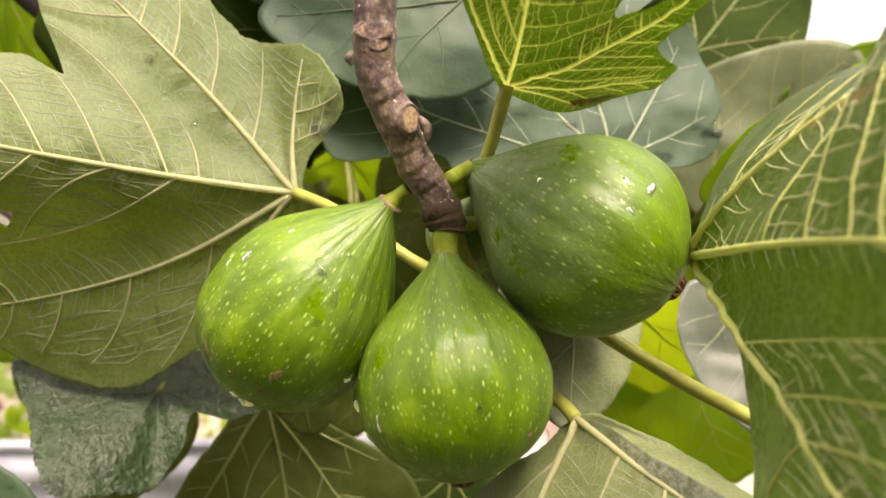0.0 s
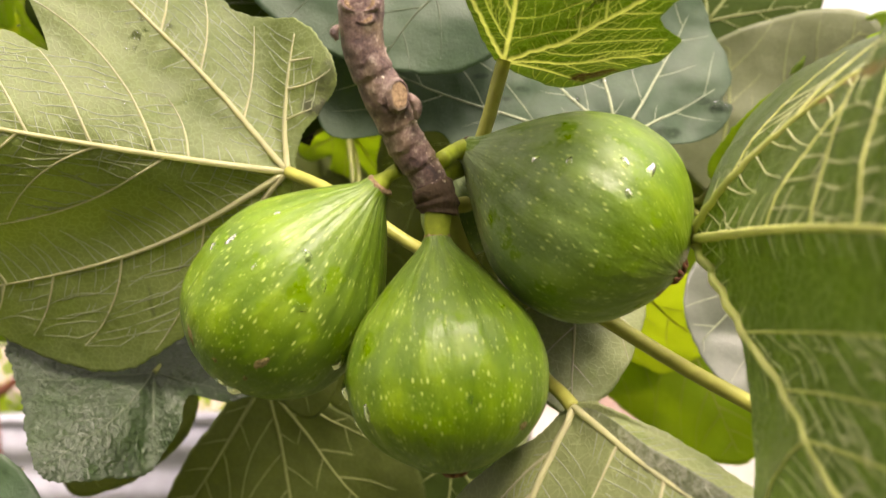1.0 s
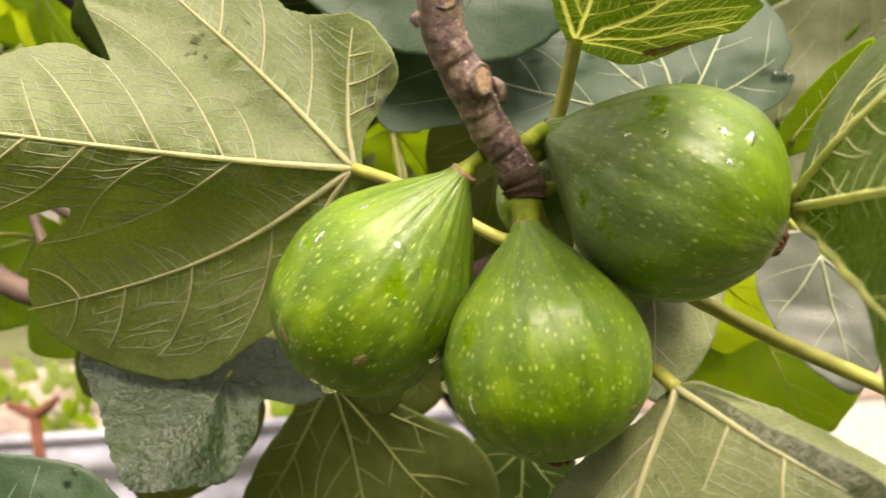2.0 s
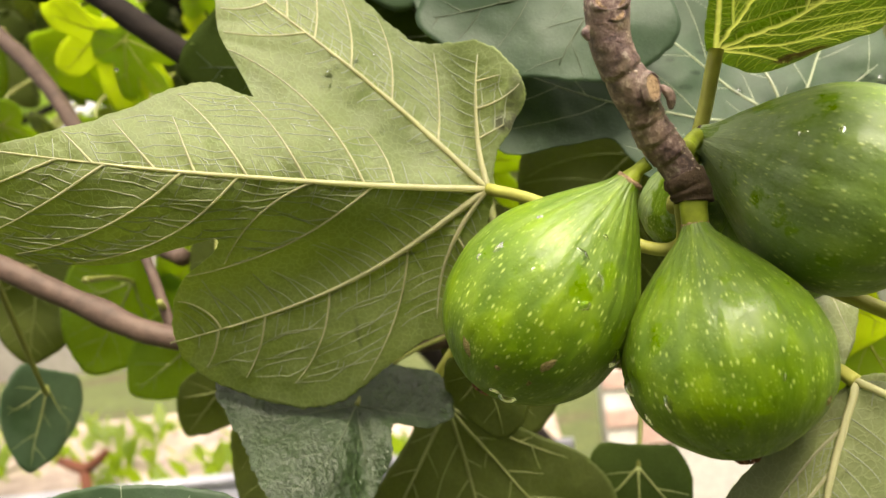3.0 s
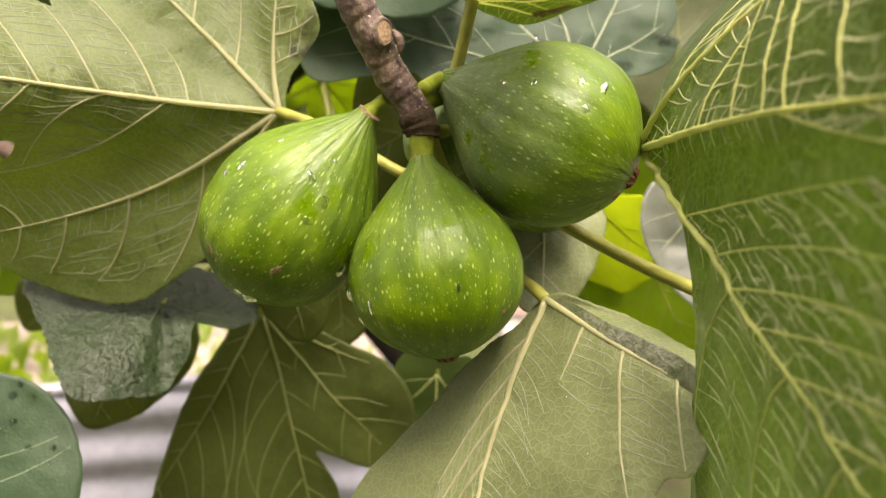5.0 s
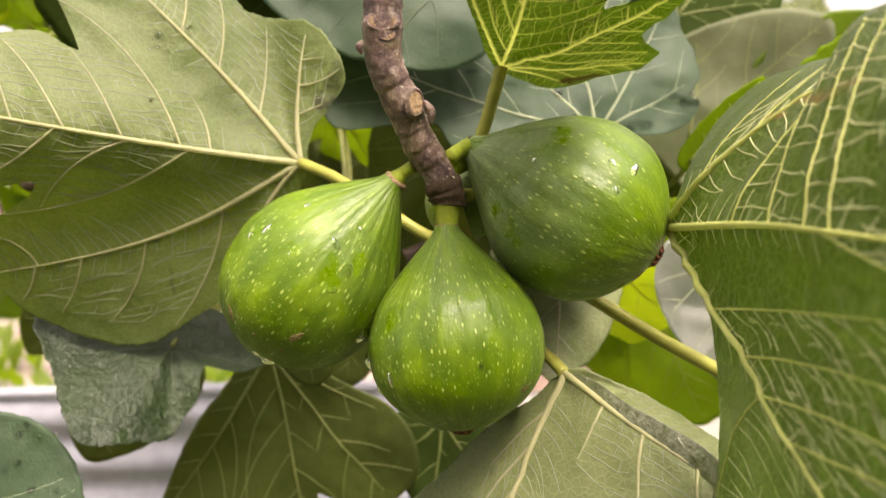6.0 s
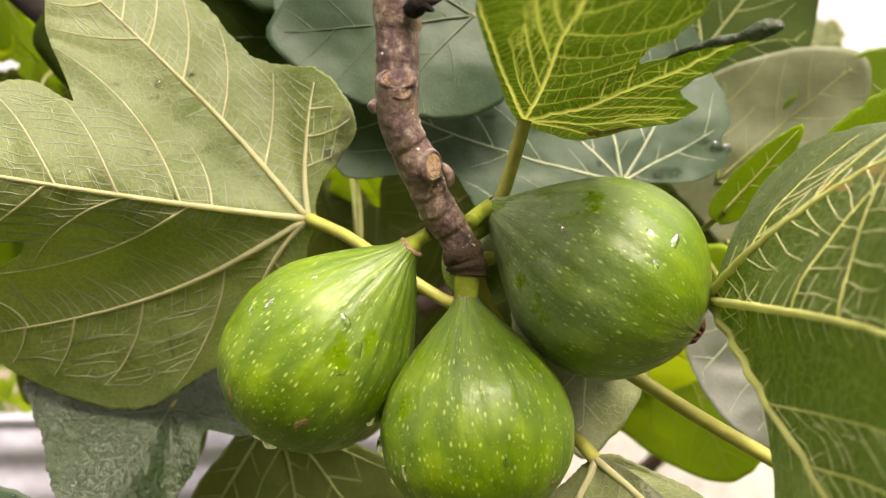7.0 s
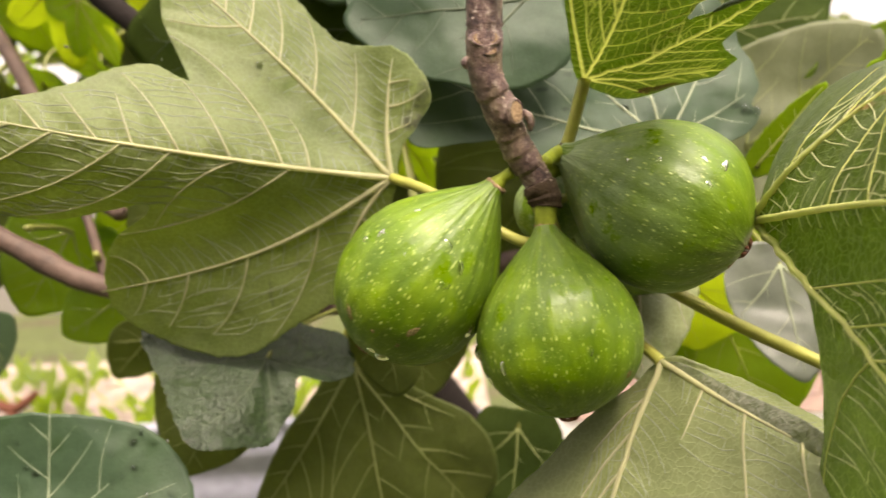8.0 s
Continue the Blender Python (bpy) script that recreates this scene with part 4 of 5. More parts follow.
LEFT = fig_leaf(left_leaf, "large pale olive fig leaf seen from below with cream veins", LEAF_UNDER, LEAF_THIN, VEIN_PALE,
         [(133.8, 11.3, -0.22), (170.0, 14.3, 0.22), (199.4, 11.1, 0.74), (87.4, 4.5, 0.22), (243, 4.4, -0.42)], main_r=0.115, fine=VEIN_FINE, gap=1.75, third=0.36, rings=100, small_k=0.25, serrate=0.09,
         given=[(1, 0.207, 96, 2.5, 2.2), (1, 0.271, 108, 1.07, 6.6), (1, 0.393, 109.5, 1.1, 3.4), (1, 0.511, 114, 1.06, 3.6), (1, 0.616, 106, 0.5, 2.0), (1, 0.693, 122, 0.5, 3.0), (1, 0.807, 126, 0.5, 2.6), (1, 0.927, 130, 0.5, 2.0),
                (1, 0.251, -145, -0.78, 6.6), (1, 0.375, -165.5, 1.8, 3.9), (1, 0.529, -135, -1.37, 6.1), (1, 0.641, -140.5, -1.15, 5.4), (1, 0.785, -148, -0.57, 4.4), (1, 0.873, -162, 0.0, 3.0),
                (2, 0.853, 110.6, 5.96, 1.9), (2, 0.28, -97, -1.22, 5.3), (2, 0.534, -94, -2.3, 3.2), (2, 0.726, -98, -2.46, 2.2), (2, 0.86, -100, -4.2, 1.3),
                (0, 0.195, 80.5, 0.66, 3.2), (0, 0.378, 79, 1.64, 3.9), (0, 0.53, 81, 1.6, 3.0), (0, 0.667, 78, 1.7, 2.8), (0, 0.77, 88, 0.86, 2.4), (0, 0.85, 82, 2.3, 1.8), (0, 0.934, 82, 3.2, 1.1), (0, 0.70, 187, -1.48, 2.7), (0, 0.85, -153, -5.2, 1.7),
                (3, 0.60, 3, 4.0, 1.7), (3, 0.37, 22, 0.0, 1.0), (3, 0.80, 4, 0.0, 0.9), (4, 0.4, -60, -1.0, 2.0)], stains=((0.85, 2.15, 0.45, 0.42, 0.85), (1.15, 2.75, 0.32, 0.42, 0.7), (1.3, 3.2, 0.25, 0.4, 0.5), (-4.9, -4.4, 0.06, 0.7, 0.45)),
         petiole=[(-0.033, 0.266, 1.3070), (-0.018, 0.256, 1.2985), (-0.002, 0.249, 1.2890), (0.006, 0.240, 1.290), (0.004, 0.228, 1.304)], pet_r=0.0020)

top_leaf = Blade((0.021, 0.242, 1.342), (-0.04, -0.215, -0.976),
                 [(200, 0.2), (114, 1.6), (106, 3.9), (104, 6.6), (102, 8.8), (97, 10.5), (88, 11.4), (80, 10.8), (75.5, 9.4), (71.8, 8.2), (68.2, 7.3), (64.9, 6.1), (62.5, 4.85), (57.2, 4.35), (56.0, 5.2), (55.2, 6.2), (54.6, 7.0), (54.0, 7.6), (52, 7.1), (49.6, 6.4), (46, 5.6), (40, 4.6), (34, 4.45), (21, 4.6), (3.6, 4.1), (349, 3.5), (327, 3.3), (308, 2.9), (290, 1.2)],
                 centre=(0.1, 0.5), bends=((60, 12, -0.06), (100, 16, 0.05)), ripple=0.10, seed=2.6, per=44)
fig_leaf(top_leaf, "young yellow-green fig leaf lit through from above", LEAF_YOUNG, LEAF_THIN_VEINED, VEIN_YELLOW,
         [(102, 9.2, 0.1), (90, 11.0, 0.0), (55, 7.3, -0.48), (13, 4.3, -0.25), (330, 2.8, 0.1)], main_r=0.085, gap=1.05, third=0.30, rings=220, start=0.1, side_k=0.40, small_k=0.10,
         given=[(1, 0.17, -8, 2.5, 2.0), (1, 0.289, -24, 5.0, 2.4), (1, 0.39, -24, 3.5, 2.6), (1, 0.49, -22, 3.0, 2.8), (1, 0.615, -30, 5.0, 3.0), (1, 0.74, 0, 3.0, 2.6), (1, 0.86, 20, 2.0, 2.0),
                (1, 0.15, 108, -0.4, 4.0), (1, 0.30, 106, -0.3, 4.6), (1, 0.45, 106, -0.3, 4.2), (1, 0.62, 107, -0.4, 3.2), (1, 0.80, 108, -0.4, 2.0),
                (0, 0.35, 122, -0.6, 1.4), (0, 0.52, 118, -0.5, 1.4), (0, 0.686, 112, -0.4, 1.4), (0, 0.80, 108, -0.4, 1.4),
                (2, 0.167, -14, 2.4, 3.1), (2, 0.28, -8, 2.4, 2.8), (2, 0.39, -2, 3.0, 2.2), (2, 0.52, 10, 3.6, 1.9), (2, 0.66, 20, 2.4, 1.5), (2, 0.80, 26, 2.0, 1.2),
                (2, 0.34, 96, -1.0, 1.2), (2, 0.46, 98, -1.0, 1.2), (2, 0.62, 104, -1.0, 1.0), (3, 0.36, -44, 1.0, 1.2), (3, 0.6, -36, 1.0, 1.0), (3, 0.8, -30, 1.0, 0.8), (3, 0.5, 40, -1.0, 0.9), (3, 0.75, 40, -1.0, 0.8)], angle=54.0, stains=((2.6, -1.0, 0.55, 0.35, 1.0), (2.2, -1.2, 0.3, 0.3, 1.0), (3.1, -0.8, 0.25, 0.22, 0.9), (1.2, 5.0, 0.12, 0.3, 0.5)),
         petiole=[(0.0165, 0.2435, 1.3255), (0.0125, 0.2450, 1.3150), (0.0075, 0.2460, 1.305), (0.004, 0.236, 1.300)], pet_r=0.0021, serrate=0.09, thick=0.012, sunk=True)

# the rolled, wet rim of the young leaf's side lobe
roll = [top_leaf.at(q * math.cos(radians(a)), q * math.sin(radians(a)), 0.05) for a, q in ((56.5, 5.1), (56.1, 5.7), (55.8, 6.3), (55.4, 6.9), (54.9, 7.4), (54.0, 7.8))]
part("rolled_rim", tube(spline(roll, 40), (0.0003, 0.0009, 0.0007, 0.0012, 0.0009, 0.0016, 0.0018, 0.0007), 16, True, 0.40), LEAF_WRINKLED, bpy.data.objects["fig_leaf.001"], "dark rolled wet leaf rim")

back_leaf = Blade((0.069, 0.324, 1.323), (0.1, -1, 0.35),
                  [(30, 5.4), (41, 6.1), (50, 6.5), (58, 7.3), (75, 8.4), (95, 9.9), (115, 11.8), (135, 13.7), (148, 15.6), (155, 15.0), (159, 13.0), (160, 11.4), (167, 12.0), (180, 10.9), (180, 8.6), (178, 6.8), (186, 6.2), (197, 5.6), (212, 4.0), (230, 1.6), (330, 0.5), (358, 1.2), (2, 2.8), (10, 4.2), (19, 4.85), (24, 4.6)],
                  centre=(-2.5, 3.6), bends=((165, 25, 0.03),), ripple=0.22, seed=3.1)
BACK = fig_leaf(back_leaf, "broad blue-green fig leaf, upper side, with water drops", LEAF_BLUE, LEAF_UNDER, VEIN_GREY,
         [(163, 11.0, 0.3), (130, 13.0, 0.2), (98, 9.0, 0.0), (60, 6.4, -0.1), (30, 4.6, 0.0), (190, 5.6, -0.1)], main_r=0.075, gap=2.2, third=0, proud=0.5, rings=110, side_k=0.28, stains=((-6.1, 3.4, 0.35, 0.16, 1), (1.9, 0.42, 0.62, 0.26, 1), (1.55, 0.30, 0.34, 0.2, 1), (2.3, 0.5, 0.25, 0.22, 1), (3.45, 1.85, 0.3, 0.18, 1), (4.0, 1.5, 0.3, 0.18, 1), (-0.87, 0.8, 0.12, 0.25, 1), (-5.2, 2.5, 0.3, 0.12, 0.9), (-3.6, 2.0, 0.3, 0.1, 0.9), (-3.1, 2.6, 0.25, 0.1, 0.9), (-4.2, 1.6, 0.2, 0.1, 0.9), (-4.0, 3.2, 0.2, 0.12, 0.9), (-2.6, 3.6, 0.25, 0.1, 0.8)),
         petiole=[(0.066, 0.345, 1.310), (0.05, 0.37, 1.30)], pet_r=0.0022)

right_leaf = Blade((0.064, 0.210, 1.295), (-1, 0, 0),
                   [(82, 1.3), (94, 2.2), (101, 3.2), (94, 4.0), (70, 4.5), (45, 6.1), (37, 8.0), (28, 10.4), (16, 13.0), (4, 14.3), (350, 13.4), (338, 13.6), (325, 13.4), (312, 13.0), (300, 12.2), (291, 10.4), (296, 8.6), (307, 6.9), (319, 5.4), (334, 4.0), (339.5, 3.2), (335, 1.6), (320, 0.4)],
                   e1=(0, -1, 0), centre=(5.0, -0.8), bends=((330, 14, 0.02),), ripple=0.06, seed=4.4, arch=(90, -0.155), crease=(6.2, -0.3, 0.5, 1.6))
RIGHT = fig_leaf(right_leaf, "large green fig leaf close by, underside with raised veins", LEAF_GREEN, LEAF_THIN, VEIN_GREEN,
         [(40, 7.0, 0.0), (3.7, 13.4, 0.22), (338, 12.8, 0.0)], main_r=0.125, gap=1.5, third=0.46, rings=60, side_k=0.26, small_k=0.22, fine=VEIN_FINE_GREEN, stains=((6.3, 3.12, 0.7, 0.10, 0.75), (7.3, 3.30, 0.6, 0.08, 0.6), (8.6, 3.7, 0.6, 0.14, 0.6), (3.3, 2.9, 0.6, 0.10, 0.7), (4.0, 3.25, 0.5, 0.12, 0.6)),
         given=[(2, 0.32, 11.7, -0.09, 7.4), (2, 0.46, 14.7, -0.34, 7.0), (2, 0.557, 11.2, -0.40, 7.0), (2, 0.66, 10, -0.3, 6.0), (2, 0.77, 8, -0.27, 5.0), (2, 0.88, 6, -0.27, 4.0),
                (2, 0.557, -146, 1.8, 6.8), (2, 0.765, -138, 2.1, 6.4), (2, 0.93, -129, 2.6, 4.0),
                (1, 0.33, 80, 0.47, 4.2), (1, 0.455, 96, 0.8, 4.4), (1, 0.575, 104, 0.5, 5.0), (1, 0.645, 106, 0.6, 5.0), (1, 0.765, 108, 0.6, 5.0), (1, 0.87, 108, 0.6, 5.0),
                (1, 0.62, -13, 0.42, 4.5), (1, 0.80, -13, 0.3, 3.0),
                (0, 0.30, 84, -0.5, 3.0), (0, 0.55, 80, -0.5, 3.0)],
         petiole=[(0.062, 0.214, 1.2945), (0.058, 0.226, 1.292), (0.052, 0.242, 1.296), (0.03, 0.252, 1.304), (0.006, 0.236, 1.302)], pet_r=0.0020)

low_leaf = Blade((0.036, 0.210, 1.254), (-0.66, -0.60, 0.46),
                 [(189.1, 0.37), (200.8, 1.09), (198.5, 2.43), (200.8, 3.9), (203.1, 6.06), (206.6, 8.89), (215.7, 10.71), (231.0, 12.04), (247.1, 12.17), (260.1, 11.55), (271.6, 10.57), (281.1, 8.6), (287.9, 6.66), (294.0, 6.08), (300.1, 6.46), (309.0, 6.12), (317.4, 5.86), (323.3, 5.61), (326.2, 4.18), (331.3, 2.76), (338.7, 1.55), (3.3, 0.46)],
                 centre=(-0.7, -4.2), bends=((335.5, 14, -0.42), (270, 40, 0.03)), ripple=0.12, seed=5.5)
LOW = fig_leaf(low_leaf, "hanging grey-green fig leaf, underside, one edge folded back", LEAF_PALE, LEAF_WRINKLED, VEIN_PALE,
         [(246.1, 10.62, -0.55), (315.1, 5.68, -0.05)], main_r=0.10, gap=1.35, small_k=0.24, side_k=0.5, third=0.30, fine=VEIN_FINE, rings=40,
         given=[(1, 0.28, -122, -0.6, 1.6), (1, 0.52, -106, 0.8, 4.2), (1, 0.80, -96, 0.5, 3.4), (0, 0.10, 206, 0.6, 2.4), (0, 0.20, 210, 0.8, 4.0), (0, 0.32, 213, 0.9, 5.0), (0, 0.44, 216, 0.9, 5.0), (0, 0.58, 218, 0.9, 4.0), (0, 0.72, 220, 0.9, 3.0)],
         petiole=[(0.0335, 0.214, 1.2565), (0.030, 0.222, 1.259), (0.022, 0.236, 1.270), (0.010, 0.236, 1.290), (0.005, 0.226, 1.304)], pet_r=0.0019)

# the edge of that leaf folded back along its right-hand vein: its upper side shows
ridge = low_leaf.e1 * math.cos(radians(315.1)) + low_leaf.e2 * math.sin(radians(315.1))
lift = np.array((0.05, 0.35, 0.9))
lift -= ridge * (lift @ ridge)
lift /= np.linalg.norm(lift)
fold = Blade(low_leaf.at(0.25 * math.cos(radians(315.1)), 0.25 * math.sin(radians(315.1)), -0.03), np.cross(ridge, lift), [(180, 0.1), (95, 0.12), (34, 0.5), (17, 1.1), (10, 1.9), (8, 2.9), (6.5, 4.2), (4, 5.4), (1, 5.8), (358, 4.5), (357, 3.0), (355, 1.5)], e1=ridge, centre=(2.6, 0.2), ripple=0.20, seed=5.9)
part("folded_edge", blade_mesh(fold, 14, 0.03, 0.08), LEAF_FOLD, LOW, "dark wet upper side of the folded edge", mats=(LEAF_FOLD, LEAF_UNDER))

wrinkled = Blade((-0.1032, 0.3035, 1.2394), (0.32, -0.60, 0.73),
                 [(180, 5.07), (189, 4.67), (207, 4.27), (226, 4.57), (238, 5.01), (247, 5.21), (258, 4.59), (271, 3.92), (287, 3.12), (307, 2.25), (336, 1.55), (348, 2.57), (356, 3.08), (7, 3.82), (30, 3.81), (62, 2.56), (116, 2.38), (151, 3.57), (170, 4.83)],
                 centre=(-0.6, -0.6), bends=((285, 18, -0.30), (228, 22, 0.05), (355, 20, -0.12)), ripple=0.16, seed=6.2)
fig_leaf(wrinkled, "dark glossy wrinkled leaf wet with rain", LEAF_WRINKLED, LEAF_UNDER, VEIN_DARK,
         [(243, 4.9, 0.35), (196, 4.2, 0.1), (0, 3.4, 0.0), (285, 2.6, 0.0)], main_r=0.05, gap=0.9, third=0, proud=0.3, rings=44,
         petiole=[(-0.100, 0.318, 1.244), (-0.085, 0.35, 1.250), (-0.06, 0.39, 1.252)], pet_r=0.0010, pet_mat=PETIOLE_SHADED, serrate=0.12)

shade_leaf = Blade((-0.073, 0.346, 1.226), (0, -1, -0.1),
                   [(60, 0.5), (180, 1.2), (215, 2.2), (225, 5.0), (232, 8.0), (238, 11.5), (248, 14), (262, 15.5), (275, 14.5), (283, 12.0), (287, 9.6), (285, 7.4), (291, 8.0), (299, 9.2), (308, 9.3), (318, 9.0), (328, 7.6), (334, 6.0), (335, 4.2), (340, 2.4), (350, 1.0)],
                   centre=(0.8, -5.0), bends=((255, 20, 0.05),), ripple=0.2, seed=7.7)
fig_leaf(shade_leaf, "dark olive fig leaf hanging in the shade", LEAF_SHADED, LEAF_THIN, VEIN_DULL,
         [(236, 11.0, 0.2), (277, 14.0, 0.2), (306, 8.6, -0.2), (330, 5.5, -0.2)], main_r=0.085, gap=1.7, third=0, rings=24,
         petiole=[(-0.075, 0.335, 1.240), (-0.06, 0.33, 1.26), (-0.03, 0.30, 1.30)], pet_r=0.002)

# rain on the blades
rd = random.Random(9)
for k in range(9):
    leaf_drop(left_leaf, LEFT, -4.8 + rd.gauss(0, 0.5), 4.3 + rd.gauss(0, 0.4), rd.uniform(0.03, 0.09))
leaf_drop(left_leaf, LEFT, -4.72, 4.35, 0.15)
for k in range(16):
    leaf_drop(left_leaf, LEFT, rd.uniform(-9, -1.5), rd.uniform(-3, 4), rd.uniform(0.03, 0.08))
for a, b, q in ((3.9, 1.7, 0.20), (4.4, 1.55, 0.22), (4.3, 1.95, 0.15), (1.35, 0.25, 0.13), (-1.5, 1.8, 0.2), (-6.2, 3.6, 0.22), (-6.6, 3.7, 0.15), (-0.4, 2.6, 0.14)):
    leaf_drop(back_leaf, BACK, a, b, q)
for a, b, q in ((5.15, -2.05, 0.13), (5.6, -2.9, 0.10), (8.3, -3.1, 0.16), (3.4, 1.9, 0.06), (3.0, 2.4, 0.06), (2.3, 2.6, 0.05), (4.2, 3.0, 0.07)):
    leaf_drop(right_leaf, RIGHT, a, b, q)
for k in range(34):
    leaf_drop(low_leaf, LOW, rd.uniform(-3.2, 1.6), rd.uniform(-7.5, -1.6), rd.uniform(0.025, 0.075))
for k in range(26):
    leaf_drop(left_leaf, LEFT, rd.uniform(-11, -3.0), rd.uniform(0.6, 5.0), rd.uniform(0.03, 0.10))

# the yellow-green stem that runs across behind the figs
stem = thing("leaf_stalk", (0, 0, 0), "yellow-green leaf stalk running behind the figs", "leaf stalk")
part("stem", tube(spline([(0.028, 0.246, 1.284), (0.053, 0.240, 1.268), (0.068, 0.2275, 1.2595), (0.0815, 0.2155, 1.2530), (0.098, 0.205, 1.2445)], 30), (0.0023, 0.0021, 0.0020), 12, True, 0.03), PETIOLE, stem)


# ---------------------------------------------------------------- limbs and leaves behind the fruiting branch
LOBED = [(-70, 0.22), (-48, 0.50), (-30, 0.62), (-12, 0.66), (6, 0.58), (17, 0.44), (27, 0.62), (38, 0.86), (48, 0.92), (58, 0.80), (67, 0.52), (76, 0.84), (84, 1.06), (90, 1.12), (97, 1.04), (105, 0.82), (113, 0.52), (122, 0.80), (132, 0.92), (142, 0.86), (153, 0.62), (163, 0.44), (174, 0.58), (192, 0.66), (210, 0.62), (228, 0.50), (250, 0.22)]
OVATE = [(-60, 0.25), (-30, 0.42), (0, 0.50), (25, 0.58), (45, 0.66), (62, 0.78), (76, 0.92), (90, 1.05), (104, 0.92), (118, 0.78), (135, 0.66), (155, 0.58), (180, 0.50), (210, 0.42), (240, 0.25)]
FLAT = [(-60, 0.5), (-25, 0.85), (0, 1.0), (25, 1.04), (48, 1.02), (66, 0.95), (80, 0.92), (95, 0.94), (112, 1.0), (130, 1.10), (150, 1.15), (175, 1.0), (205, 0.7), (240, 0.45)]
LOBE_VEINS = ((90, 1.05, 0.01), (48, 0.86, -0.02), (132, 0.86, 0.02), (-10, 0.56, 0.02), (190, 0.56, -0.02))
OVATE_VEINS = ((90, 1.0, 0.01), (45, 0.6, 0.02), (135, 0.6, -0.02))


LAST = [None]


def back_blade(parent, P, n, size, turn, front, back, vein, label="", shape=LOBED, veins=LOBE_VEINS, e1=(1, 0, 0), bends=(), cup=0.0, seed=1.0, petiole=None, main_r=0.07, gap=1.7, third=0, rings=12, per=8, ripple=0.22, proud=1.0, serrate=0.06):
    """A leaf as part of a limb: blade, with its veins and petiole under it. size: cm from petiole to tip; turn: degrees."""
    B = Blade(P, n, [(a, r * size) for a, r in shape], e1, (0.30 * size * math.cos(radians(90 + turn)), 0.30 * size * math.sin(radians(90 + turn))), bends, cup, ripple, seed, per=per, turn=turn)
    LAST[0] = B
    ob = part("leaf", blade_mesh(B, rings, 0.03, serrate), front, parent, label, mats=(front, back))
    main, side, small = vein_tree(B, [(a + turn, r * size, bow * size) for a, r, bow in veins], gap, 50.0, third)
    for path in main:
        rad = 0.01 * main_r * np.linspace(1, 0.16, len(path))
        part("vein", tube([B.at(a, b, 0.015 + (proud - 0.75) * 100 * r) for (a, b), r in zip(path[::2], rad[::2])], rad[::2], 6), vein, ob)
    if side:
        side = side + small
        tagged(part("vein_net", join(*[tube([B.at(a, b, 0.015) for a, b in s[::3]], 0.01 * main_r * np.linspace(0.4, 0.15, 4), 4, False) for s in side]), vein, ob), kind="stuff")
    if petiole is not None:
        part("petiole", tube(spline([B.at(0, 0), *petiole], 16), (0.0012, 0.0012, 0.0016), 8), PETIOLE_SHADED, ob)
    return ob


# upper left: a dark limb, a grey twig and shaded leaves
limb_a = thing("background_limb", (0, 0, 0), "dark wet fig limb with shaded leaves, out of focus", "branch", "background limbs")
part("wood", tube(spline([(-0.40, 0.46, 1.60), (-0.30, 0.44, 1.497), (-0.252, 0.42, 1.456), (-0.184, 0.40, 1.398), (-0.12, 0.39, 1.360), (-0.06, 0.40, 1.330)], 50), (0.0075, 0.0066, 0.006, 0.005), 12, True, 0.10), BARK_DARK, limb_a)
part("twig", tube(spline([(-0.42, 0.52, 1.53), (-0.341, 0.50, 1.452), (-0.30, 0.475, 1.412), (-0.266, 0.45, 1.365), (-0.245, 0.44, 1.32), (-0.20, 0.40, 1.30)], 40), (0.0055, 0.0048, 0.0045), 10, True, 0.10), BARK_GREY, limb_a)
back_blade(limb_a, (-0.055, 0.368, 1.385), (0.1, -1, -0.25), 12.0, 48, LEAF_UPPER, LEAF_UNDER, VEIN_DARK, "dark green leaf in deep shade", OVATE, OVATE_VEINS, seed=11.1, petiole=[(-0.06, 0.385, 1.36), (-0.07, 0.40, 1.335)])
back_blade(limb_a, (-0.068, 0.376, 1.376), (0.1, -1, -0.25), 10.4, 84, LEAF_UPPER, LEAF_UNDER, VEIN_DARK, "", OVATE, OVATE_VEINS, seed=11.25, petiole=[(-0.06, 0.39, 1.36), (-0.07, 0.40, 1.335)])
back_blade(limb_a, (-0.076, 0.345, 1.462), (0.0, -1, -0.15), 6.6, 182, LEAF_TEAL, LEAF_UNDER, VEIN_DULL, "blue-green leaf hanging from above", OVATE, OVATE_VEINS, seed=11.4, petiole=[(-0.08, 0.37, 1.48), (-0.25, 0.43, 1.458)])
back_blade(limb_a, (-0.228, 0.300, 1.471), (0.3, -1, -0.1), 6.8, 200, LEAF_UPPER, LEAF_UNDER, VEIN_DARK, "dark green leaf close to the lens", OVATE, OVATE_VEINS, seed=11.7, petiole=[(-0.23, 0.36, 1.47), (-0.27, 0.43, 1.47)])
r_ = random.Random(21)
